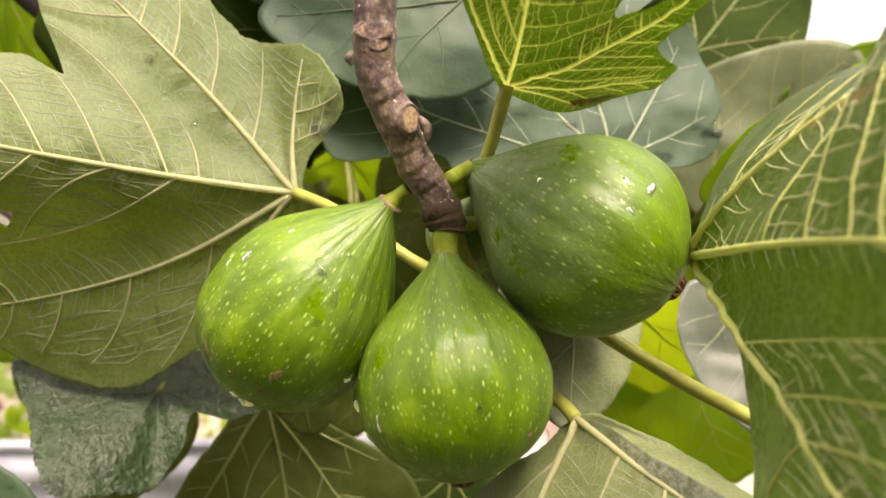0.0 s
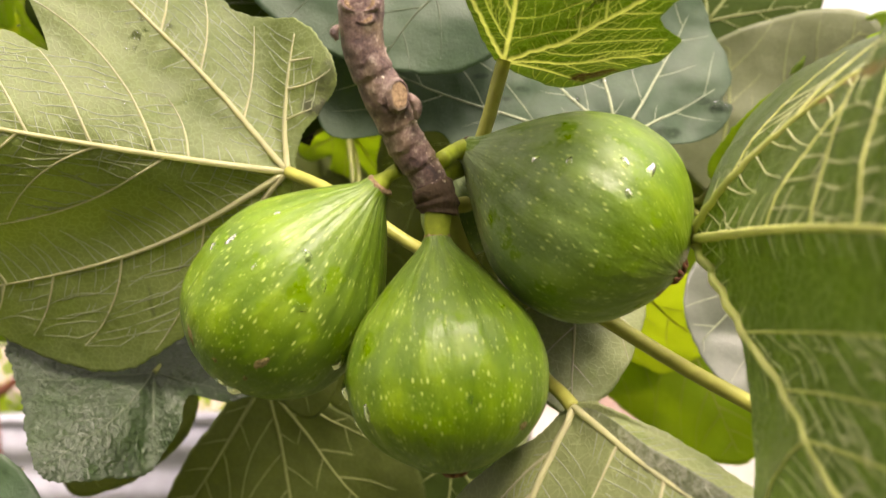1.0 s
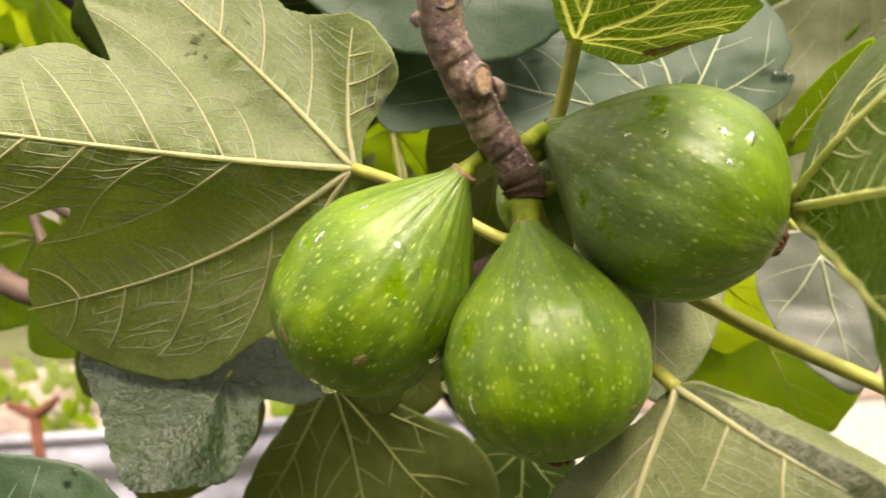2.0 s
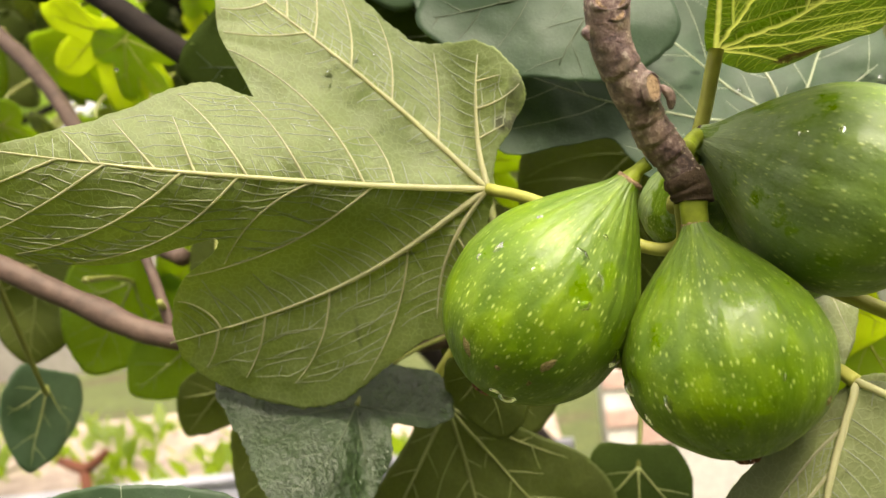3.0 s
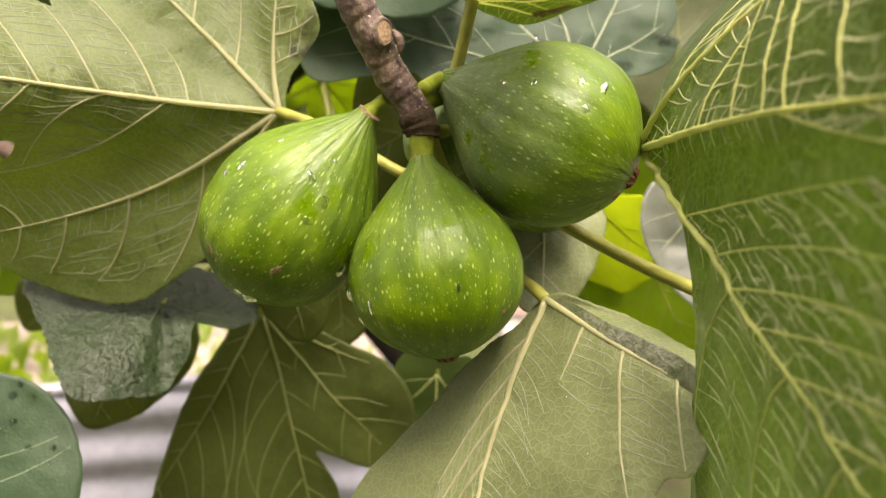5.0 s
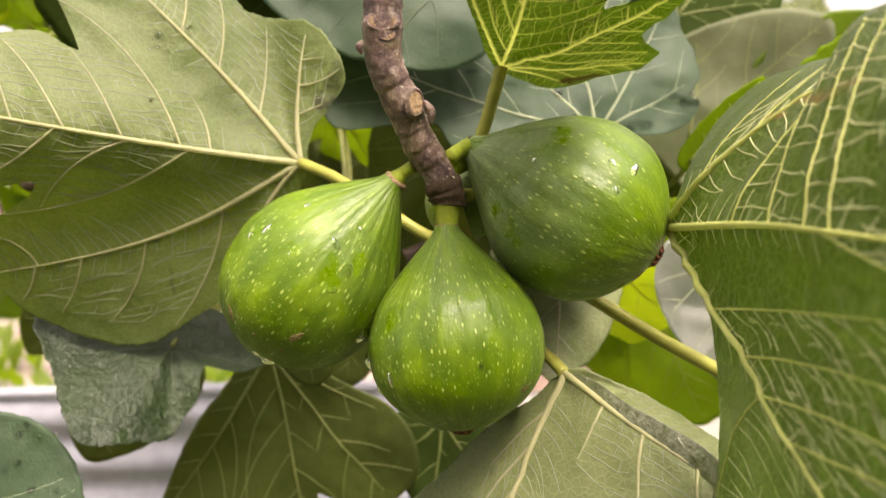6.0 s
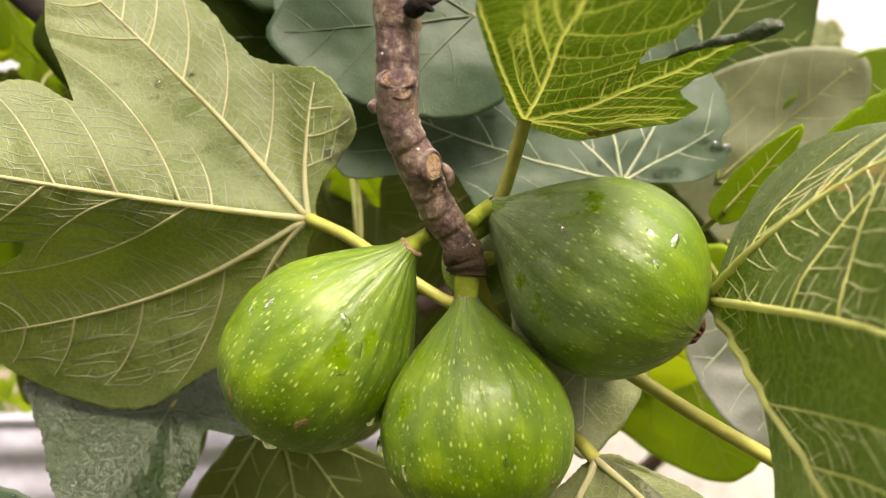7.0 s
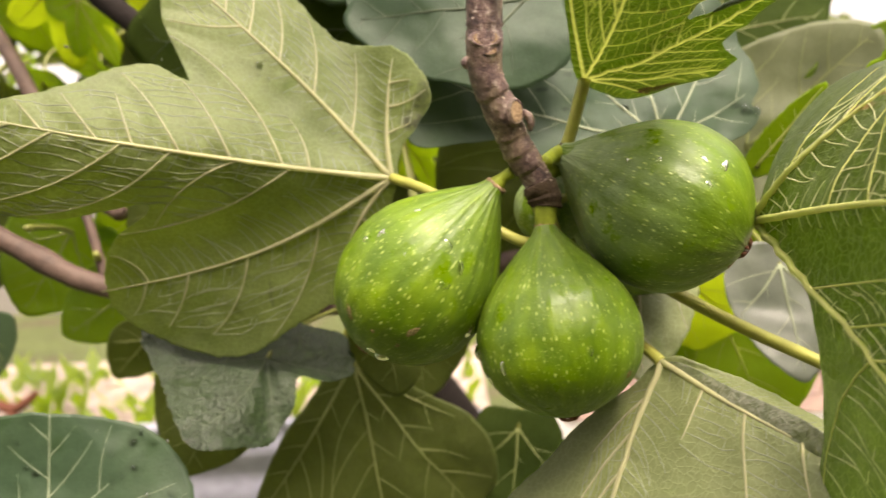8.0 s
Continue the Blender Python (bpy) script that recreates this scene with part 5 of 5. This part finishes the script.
for k in range(84):
    x, y, z = r_.uniform(-0.46, -0.14), r_.uniform(0.47, 0.75), r_.uniform(1.34, 1.64)
    # light by place in the colour: shaded copies low and far left, sunlit above
    shade = (LEAF_SHADED, LEAF_UPPER, LEAF_MID, LEAF_UPPER, LEAF_MID)[k % 5] if z < 1.40 or x < -0.38 else (LEAF_BRIGHT, LEAF_MID, LEAF_BRIGHT, LEAF_SUNLIT, LEAF_BRIGHT)[k % 5]
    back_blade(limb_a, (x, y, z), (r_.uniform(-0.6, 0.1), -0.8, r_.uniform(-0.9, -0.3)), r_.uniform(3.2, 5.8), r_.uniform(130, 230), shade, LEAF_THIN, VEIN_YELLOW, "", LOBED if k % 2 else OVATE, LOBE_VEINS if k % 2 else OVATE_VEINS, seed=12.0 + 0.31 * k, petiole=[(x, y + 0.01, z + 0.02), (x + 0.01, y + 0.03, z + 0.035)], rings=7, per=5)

part("upper_wood", tube(spline([(-0.40, 0.46, 1.60), (-0.44, 0.60, 1.74), (-0.36, 0.85, 1.86), (-0.18, 1.05, 1.86), (-0.24, 1.16, 1.80)], 40), (0.0075, 0.011, 0.016), 12, True, 0.08), BARK_DARK, limb_a)
part("upper_twig", tube(spline([(-0.42, 0.52, 1.53), (-0.46, 0.58, 1.62), (-0.42, 0.66, 1.78)], 20), (0.0055, 0.007, 0.009), 10, True, 0.08), BARK_GREY, limb_a)

# lower left: a grey-brown limb with leaves below it
limb_b = thing("background_limb", (0, 0, 0), "smooth grey-brown fig limb with leaves below it", "branch", "background limbs")
LIMB_B = spline([(-0.46, 0.36, 1.385), (-0.33, 0.352, 1.345), (-0.267, 0.352, 1.308), (-0.226, 0.354, 1.2835), (-0.192, 0.352, 1.2670), (-0.13, 0.365, 1.253), (-0.05, 0.395, 1.25), (0.02, 0.42, 1.27)], 60)
part("wood", tube(LIMB_B, [0.0052 + 0.0010 * math.exp(-((q[0] + 0.22) / 0.006) ** 2) for q in LIMB_B], 16, True, 0.05), BARK_GREY, limb_b)
part("bud", tube(spline([(-0.2185, 0.3515, 1.2775), (-0.2180, 0.3495, 1.2785)], 5), (0.0018, 0.0015, 0.0005), 8), BARK_DARK, limb_b, "dark bud scar")
part("twig", tube(spline([(-0.215, 0.375, 1.318), (-0.203, 0.366, 1.300), (-0.192, 0.358, 1.268)], 14), (0.0020, 0.0022, 0.0026), 8, True, 0.1), BARK_GREY, limb_b)
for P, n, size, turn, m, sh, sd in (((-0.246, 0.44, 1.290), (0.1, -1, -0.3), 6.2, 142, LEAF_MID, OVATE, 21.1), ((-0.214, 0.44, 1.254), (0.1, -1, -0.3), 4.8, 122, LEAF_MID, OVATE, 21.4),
                                    ((-0.198, 0.42, 1.228), (0.0, -0.9, -0.4), 3.4, 136, LEAF_SHADED, OVATE, 21.8), ((-0.291, 0.42, 1.240), (1.9, -1, 0.2), 4.2, 166, LEAF_TEAL, OVATE, 22.1),
                                    ((-0.306, 0.45, 1.304), (0.1, -1, -0.3), 6.0, 160, LEAF_SHADED, OVATE, 22.5), ((-0.190, 0.43, 1.312), (0.0, -0.85, -0.5), 5.0, 130, LEAF_BRIGHT, OVATE, 22.9),
                                    ((-0.172, 0.40, 1.303), (0.0, -1, -0.2), 4.0, 150, LEAF_SHADED, OVATE, 23.1)):
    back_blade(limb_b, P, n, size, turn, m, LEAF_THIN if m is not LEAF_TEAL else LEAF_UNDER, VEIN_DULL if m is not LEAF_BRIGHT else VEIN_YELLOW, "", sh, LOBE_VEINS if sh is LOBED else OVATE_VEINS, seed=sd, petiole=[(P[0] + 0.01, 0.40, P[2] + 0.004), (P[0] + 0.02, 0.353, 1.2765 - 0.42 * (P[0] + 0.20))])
part("upper_wood", tube(spline([(-0.46, 0.36, 1.385), (-0.60, 0.44, 1.47), (-0.66, 0.70, 1.68), (-0.42, 1.00, 1.80), (-0.24, 1.16, 1.72)], 50), (0.0052, 0.009, 0.014, 0.017), 12, True, 0.08), BARK_GREY, limb_b)
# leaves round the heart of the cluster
back_blade(limb_b, (-0.005, 0.465, 1.355), (0, -1, -0.2), 13.0, 185, LEAF_SHADED, LEAF_THIN, VEIN_DULL, "olive leaf in the heart of the bush, shade in its colour", OVATE, OVATE_VEINS, seed=23.3, petiole=[(0.0, 0.44, 1.34), (0.02, 0.422, 1.272)])
back_blade(limb_b, (0.030, 0.40, 1.330), (-0.1, -1, -0.2), 11.0, 170, LEAF_SHADED, LEAF_THIN, VEIN_DULL, "", OVATE, OVATE_VEINS, seed=23.6, petiole=[(0.03, 0.43, 1.31), (0.02, 0.422, 1.272)])
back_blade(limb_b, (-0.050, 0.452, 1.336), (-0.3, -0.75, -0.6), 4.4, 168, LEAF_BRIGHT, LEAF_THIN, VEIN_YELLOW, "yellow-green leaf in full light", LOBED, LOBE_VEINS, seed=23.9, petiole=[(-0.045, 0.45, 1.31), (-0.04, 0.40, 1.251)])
back_blade(limb_b, (-0.065, 0.475, 1.345), (0, -1, -0.2), 9.5, 180, LEAF_SHADED, LEAF_THIN, VEIN_DULL, "", OVATE, OVATE_VEINS, seed=23.45, petiole=[(-0.05, 0.45, 1.33), (-0.04, 0.40, 1.251)])
back_blade(limb_b, (-0.132, 0.352, 1.225), (0.1, -1, -0.2), 6.0, 152, LEAF_SHADED, LEAF_THIN, VEIN_DULL, "", OVATE, OVATE_VEINS, seed=24.1, petiole=[(-0.09, 0.36, 1.25)])
back_blade(limb_b, (-0.055, 0.315, 1.246), (0.0, -1, -0.45), 3.2, 188, LEAF_SHADED, LEAF_THIN, VEIN_DULL, "small olive leaf seen from below", OVATE, OVATE_VEINS, seed=24.4, petiole=[(-0.05, 0.34, 1.258), (-0.045, 0.39, 1.252)])
back_blade(limb_b, (-0.044, 0.385, 1.262), (0.0, -1, -0.15), 6.4, 182, LEAF_SHADED, LEAF_THIN, VEIN_DULL, "", OVATE, OVATE_VEINS, seed=24.55, petiole=[(-0.03, 0.39, 1.26)])
back_blade(limb_b, (0.006, 0.365, 1.186), (0.0, -1, 0.2), 4.4, 172, LEAF_UPPER, LEAF_UNDER, VEIN_DULL, "", OVATE, OVATE_VEINS, seed=25.0, petiole=[(0.02, 0.40, 1.24), (0.015, 0.418, 1.268)])
TEAL = back_blade(limb_b, (-0.1735, 0.252, 1.184), (0.20, -1, 0.28), 5.1, 2, LEAF_TEAL, LEAF_UNDER, VEIN_GREY, "blue-green leaf with rain drops", FLAT, OVATE_VEINS, seed=25.3, main_r=0.05, gap=1.3, petiole=[(-0.17, 0.29, 1.165), (-0.18, 0.33, 1.155)], rings=20, per=12)
teal_blade = LAST[0]
for k in range(16):
    leaf_drop(teal_blade, TEAL, r_.uniform(-2.5, 4.2), r_.uniform(0.5, 4.0), r_.uniform(0.05, 0.16))

back_blade(limb_a, (0.010, 0.312, 1.384), (0.05, -1, 0.28), 7.2, 96, LEAF_BLUE, LEAF_UNDER, VEIN_DARK, "blue-green leaf in shade behind the branch", OVATE, OVATE_VEINS, seed=26.1, petiole=[(0.015, 0.34, 1.388), (-0.02, 0.40, 1.36), (-0.06, 0.40, 1.332)], rings=18, per=12)

# right: leaves behind the large fig
limb_c = thing("background_limb", (0, 0, 0), "thin fig limb with pale and bright leaves, out of focus", "branch", "background limbs")
part("wood", tube(spline([(0.02, 0.42, 1.27), (0.07, 0.43, 1.285), (0.13, 0.44, 1.298), (0.20, 0.46, 1.305), (0.30, 0.50, 1.30)], 40), (0.004, 0.0045, 0.0055), 12, True, 0.08), BARK_GREY, limb_c)
part("upper_wood", tube(spline([(0.30, 0.50, 1.30), (0.38, 0.65, 1.27), (0.42, 0.95, 1.12), (0.33, 1.33, 0.78)], 40), (0.0055, 0.009, 0.014), 12, True, 0.08), BARK_GREY, limb_c)
back_blade(limb_c, (0.046, 0.285, 1.280), (0.25, -1, 0.45), 4.8, 178, LEAF_PALE, LEAF_UPPER, VEIN_PALE, "pale grey-green leaf behind the figs", OVATE, OVATE_VEINS, seed=31.1, petiole=[(0.055, 0.33, 1.285), (0.07, 0.43, 1.285)], rings=18)
back_blade(limb_c, (0.084, 0.352, 1.264), (-0.30, -0.6, -0.75), 8.0, 184, LEAF_SUNLIT, LEAF_THIN, VEIN_YELLOW, "yellow-green leaf lit through from behind", OVATE, OVATE_VEINS, seed=31.5, petiole=[(0.09, 0.42, 1.28), (0.085, 0.433, 1.291)], rings=18, per=12)
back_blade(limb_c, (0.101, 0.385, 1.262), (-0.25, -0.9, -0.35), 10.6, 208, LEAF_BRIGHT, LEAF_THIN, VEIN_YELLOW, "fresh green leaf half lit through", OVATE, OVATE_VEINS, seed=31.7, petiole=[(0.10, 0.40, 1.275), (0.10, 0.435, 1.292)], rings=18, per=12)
back_blade(limb_c, (0.122, 0.330, 1.268), (0.1, -1, 0.35), 5.0, 184, LEAF_SKY_SHEEN, LEAF_UNDER, VEIN_GREY, "leaf with pale sky sheen put into its colour", OVATE, OVATE_VEINS, seed=31.9, petiole=[(0.12, 0.38, 1.29), (0.125, 0.438, 1.298)], rings=16)
back_blade(limb_c, (0.132, 0.395, 1.322), (-0.2, -1, 0.0), 8.2, 312, LEAF_DULL, LEAF_THIN, VEIN_DULL, "dull grey-green leaf in soft light", OVATE, OVATE_VEINS, seed=32.2, petiole=[(0.135, 0.42, 1.315), (0.14, 0.442, 1.30)], rings=16)
back_blade(limb_c, (0.141, 0.258, 1.309), (-0.3, -1, -0.4), 8.2, 305, LEAF_MID, LEAF_THIN, VEIN_GREEN, "fresh green leaf with a toothed edge", OVATE, OVATE_VEINS, seed=32.6, petiole=[(0.118, 0.30, 1.292), (0.13, 0.36, 1.29), (0.15, 0.443, 1.30)], rings=26, per=14, serrate=0.14, third=0.42, gap=1.2)
back_blade(limb_c, (0.1045, 0.310, 1.312), (-0.3, -1, -0.5), 4.1, 332, LEAF_MID, LEAF_THIN, VEIN_GREEN, "small pointed green leaf", [(-60, 0.12), (0, 0.14), (40, 0.21), (66, 0.42), (80, 0.74), (90, 1.0), (100, 0.74), (114, 0.42), (140, 0.21), (180, 0.14), (240, 0.12)], OVATE_VEINS[:1], seed=32.7, petiole=[(0.115, 0.37, 1.30), (0.13, 0.44, 1.299)], rings=16, per=12, serrate=0.1, gap=0.8)
back_blade(limb_c, (0.214, 0.380, 1.356), (-0.2, -1, -0.1), 5.4, 96, LEAF_MID, LEAF_THIN, VEIN_DULL, "plain green leaf behind the toothed one", OVATE, OVATE_VEINS, seed=32.8, petiole=[(0.215, 0.40, 1.345), (0.20, 0.46, 1.305)], rings=16)
back_blade(limb_c, (0.135, 0.43, 1.388), (-0.1, -1, 0.3), 8.5, 320, LEAF_UPPER, LEAF_UNDER, VEIN_DULL, "dark green leaf, upper side", OVATE, OVATE_VEINS, seed=32.9, petiole=[(0.14, 0.45, 1.36), (0.15, 0.445, 1.305)])
for P, n, size, turn, m, sd in (((0.09, 0.42, 1.31), (-0.1, -1, 0.0), 10.0, 190, LEAF_SHADED, 33.1), ((0.15, 0.46, 1.29), (-0.2, -1, -0.2), 11.0, 200, LEAF_SHADED, 33.5), ((0.16, 0.42, 1.26), (-0.2, -1, -0.2), 9.0, 180, LEAF_BRIGHT, 33.9),
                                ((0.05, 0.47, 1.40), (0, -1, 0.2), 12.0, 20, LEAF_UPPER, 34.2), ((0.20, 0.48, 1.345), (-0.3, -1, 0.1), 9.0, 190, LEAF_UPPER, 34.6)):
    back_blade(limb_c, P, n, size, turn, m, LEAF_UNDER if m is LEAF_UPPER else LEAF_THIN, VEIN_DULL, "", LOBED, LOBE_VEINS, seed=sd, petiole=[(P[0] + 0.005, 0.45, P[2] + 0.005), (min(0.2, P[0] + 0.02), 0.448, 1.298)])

# ---------------------------------------------------------------- trees further back
rng = random.Random(11)


def far_tree(at, height, spread, leaves, label, mats_, low=0.25, size=(9, 14), seed=1, foot=(0.0, 0.0)):
    """A fig tree further off: trunk, limbs and a crown of single leaves that share three meshes."""
    r = random.Random(seed)
    tree = thing("fig_tree", at, label, "tree", "trees behind")
    part("trunk", tube(spline([(*foot, 0), (0.8 * foot[0], 0.8 * foot[1], height * 0.3), (-0.02, 0.05, height * 0.6), (0.0, 0.0, height * 0.85)], 24), (0.05, 0.035, 0.012), 10, True, 0.2), BARK_DARK, tree)
    ends = []
    for k in range(9):
        a, z = 2 * math.pi * k / 9 + r.uniform(-0.3, 0.3), height * r.uniform(low, 0.75)
        e = Vector((spread * math.cos(a) * r.uniform(0.6, 1), spread * math.sin(a) * r.uniform(0.6, 1), z + height * r.uniform(0.05, 0.3)))
        ends.append((Vector((0, 0, z)), e))
        part("limb", tube(spline([(0, 0, z), (e.x * 0.5, e.y * 0.5, z + 0.3 * (e.z - z)), tuple(e)], 14), (0.018, 0.012, 0.005), 8, True, 0.2), BARK_DARK, tree)
    kinds = []
    for k, m in enumerate(mats_):
        B = Blade((0, 0, 0), (0, 0, 1), [(a, q * 11) for a, q in LOBED], centre=(0, 3.2), ripple=0.5, cup=-0.02, seed=50 + k + seed, per=3)
        kinds.append((blade_mesh(B, 4, 0.04, 0.1), m))
    meshes = []
    for k in range(leaves):
        a, b = r.choice(ends)
        u = r.uniform(0.25, 1.1)
        p = a.lerp(b, u) + Vector((r.gauss(0, 0.13 * spread), r.gauss(0, 0.13 * spread), r.gauss(0, 0.10)))
        which = r.randrange(len(kinds))
        if len(meshes) <= which:
            which = len(meshes)
            vf, m = kinds[which]
            ob = part("leaf", vf, m[0], tree, mats=m)
            meshes.append(ob.data)
        else:
            ob = new("leaf", meshes[which])
            ob.parent = tree
        ob.matrix_basis = pose(p.x, p.y, p.z, r.uniform(-75, 75), r.uniform(-60, 60), r.uniform(0, 360)) @ Matrix.Scale(r.uniform(*size) / 11, 4)
    return tree


GREENS = ((LEAF_BRIGHT, LEAF_THIN), (LEAF_UPPER, LEAF_UNDER), (LEAF_BRIGHT, LEAF_UNDER))
far_tree((-1.75, 1.75, 0.0), 2.5, 1.05, 200, "leafy fig tree in bright light, blurred", GREENS, 0.62, seed=3)
far_tree((1.05, 1.60, 0.0), 2.4, 0.85, 170, "leafy fig tree in shade, blurred", ((LEAF_UPPER, LEAF_UNDER), (LEAF_SHADED, LEAF_THIN), (LEAF_UPPER, LEAF_UNDER)), 0.45, seed=5)
far_tree((-0.24, 1.17, 0.0), 2.2, 0.55, 170, "dense fig foliage behind the branch, blurred", ((LEAF_UPPER, LEAF_UNDER), (LEAF_SHADED, LEAF_THIN), (LEAF_UPPER, LEAF_UNDER)), 0.6, seed=8, foot=(0.45, 0.25))


# ---------------------------------------------------------------- garden behind: raised bed, stake, brick wall
METAL = simple("weathered_zinc_sheet", (0.40, 0.41, 0.48), 0.5, 30, metal=0.2, var=0.2, bumps=0.1, dist=0.002)
RUST = simple("rusty_iron", (0.23, 0.085, 0.05), 0.85, 90, var=0.5, bumps=0.6, dist=0.002, second=(0.10, 0.04, 0.03))
SOIL = simple("pinkish_garden_soil", (0.46, 0.37, 0.32), 0.95, 14, var=0.45, bumps=0.9, dist=0.03)
BRICK = simple("pale_pink_brick", (0.60, 0.42, 0.36), 0.85, 20, var=0.25, bumps=0.5, dist=0.004)
MORTAR = simple("lime_mortar", (0.72, 0.70, 0.66), 0.95, 60, var=0.2)

bed = thing("raised_bed", (0, 0, 0), "long raised garden bed of grey corrugated sheet", "raised bed")
verts, faces = [], []
ZS = [0.05 + 0.63 * k / 60 for k in range(61)]
for i, (x, y) in enumerate(((-3.2, 1.95), (0.10, 2.05))):
    for side in (0.0, 0.012):
        for z in ZS:
            verts.append((x, y + side + 0.012 * math.cos((z - 0.05) / 0.063 * math.pi), z))
M = len(ZS)
for k in range(M - 1):
    faces += [(k, 2 * M + k, 2 * M + k + 1, k + 1), (M + k + 1, 3 * M + k + 1, 3 * M + k, M + k)]
part("sheet", (verts, faces), METAL, bed)
part("rim", tube([(-3.2, 1.96, 0.69), (-1.5, 2.01, 0.69), (0.10, 2.06, 0.69)], (0.016, 0.016), 10), METAL, bed, "rounded metal rim")
part("soil", ([(-3.2, 1.98, 0.60), (0.09, 2.07, 0.60), (0.09, 3.3, 0.62), (-3.2, 3.2, 0.62)], [(0, 1, 2, 3)]), SOIL, bed)
tuft = []
for k in range(700):
    x, y = rng.uniform(-3.1, 0.05), 2.1 + 1.1 * rng.random()
    if noise.noise(Vector((x * 2.2, y * 2.2, 3))) < -0.05:
        continue
    a, hgt, w = rng.uniform(0, 6.28), rng.uniform(0.04, 0.13), rng.uniform(0.012, 0.03)
    dx, dy = math.cos(a), math.sin(a)
    tuft.append(([(x - dy * w * 0.3, y + dx * w * 0.3, 0.60), (x + dy * w * 0.3, y - dx * w * 0.3, 0.60), (x + dx * hgt * 0.4 + dy * w, y + dy * hgt * 0.4 - dx * w, 0.60 + hgt * 0.6), (x + dx * hgt * 0.8, y + dy * hgt * 0.8, 0.60 + hgt), (x + dx * hgt * 0.4 - dy * w, y + dy * hgt * 0.4 + dx * w, 0.60 + hgt * 0.6)], [(0, 1, 2, 3, 4)]))
tagged(part("bed_plants", join(*tuft), LEAF_MID), "low fresh green plants in the bed", "plants", kind="stuff")

stake = thing("rusty_stake", (-0.965, 1.62, 0.03), "rusty iron stake with a curled forked top", "stake")
part("shaft", tube([(0, 0, -0.03), (0.003, 0, 0.5), (0, 0, 0.84)], (0.012, 0.011, 0.012), 10, True, 0.1), RUST, stake)
part("fork", tube(spline([(-0.055, 0, 0.862), (-0.03, 0, 0.850), (0, 0, 0.838), (0.03, 0, 0.852), (0.055, 0, 0.872)], 16), (0.007, 0.011, 0.012, 0.011, 0.007), 10, True, 0.1), RUST, stake)

wall = thing("garden_wall", (0, 0, 0), "low pale pink brick garden wall", "wall", kind="structure")
part("core", ([(0.30, 3.02, 0), (3.6, 3.02, 0), (3.6, 3.20, 0), (0.30, 3.20, 0), (0.30, 3.02, 1.13), (3.6, 3.02, 1.13), (3.6, 3.20, 1.13), (0.30, 3.20, 1.13)], [(0, 1, 5, 4), (1, 2, 6, 5), (2, 3, 7, 6), (3, 0, 4, 7), (4, 5, 6, 7), (3, 2, 1, 0)]), MORTAR, wall, smooth=False)
bw, bh = 0.215, 0.065
bv = [(x, y, z) for z in (0, bh) for x, y in ((0, 0), (bw, 0), (bw, 0.02), (0, 0.02))]
brick_mesh = None
for row in range(5, 15):
    for col in range(14):
        x = 0.30 + col * 0.225 + (0.1125 if row % 2 else 0)
        if x + bw > 3.6:
            continue
        if brick_mesh is None:
            ob = part("brick", (bv, [(0, 1, 5, 4), (1, 2, 6, 5), (2, 3, 7, 6), (3, 0, 4, 7), (4, 5, 6, 7), (3, 2, 1, 0)]), BRICK, wall, smooth=False)
            brick_mesh = ob.data
        else:
            ob = new("brick", brick_mesh)
            ob.parent = wall
        ob.location = (x, 3.008 + rng.uniform(-0.002, 0.002), row * 0.075)

# plain added walls that close the place at the back and behind the camera
PLASTER = simple("grey_render", (0.20, 0.19, 0.165), 0.9, 8, var=0.15, bumps=0.3, dist=0.004)
# the south one is unseen and stands there to cut fill light
for nm, x0, y0, x1, y1, h in (("sky_block_south", -5, -2.2, 5, -2.2, 3.2), ("wall_north", -9, 9.0, 9, 9.0, 2.2)):
    part(nm, ([(x0, y0, 0), (x1, y0, 0), (x1, y0 + 0.2, 0), (x0, y0 + 0.2, 0), (x0, y0, h), (x1, y0, h), (x1, y0 + 0.2, h), (x0, y0 + 0.2, h)], [(0, 1, 5, 4), (1, 2, 6, 5), (2, 3, 7, 6), (3, 0, 4, 7), (4, 5, 6, 7), (3, 2, 1, 0)]), PLASTER, smooth=False)
    tagged(bpy.data.objects[nm], "plain added wall at the garden edge", "wall", kind="structure")
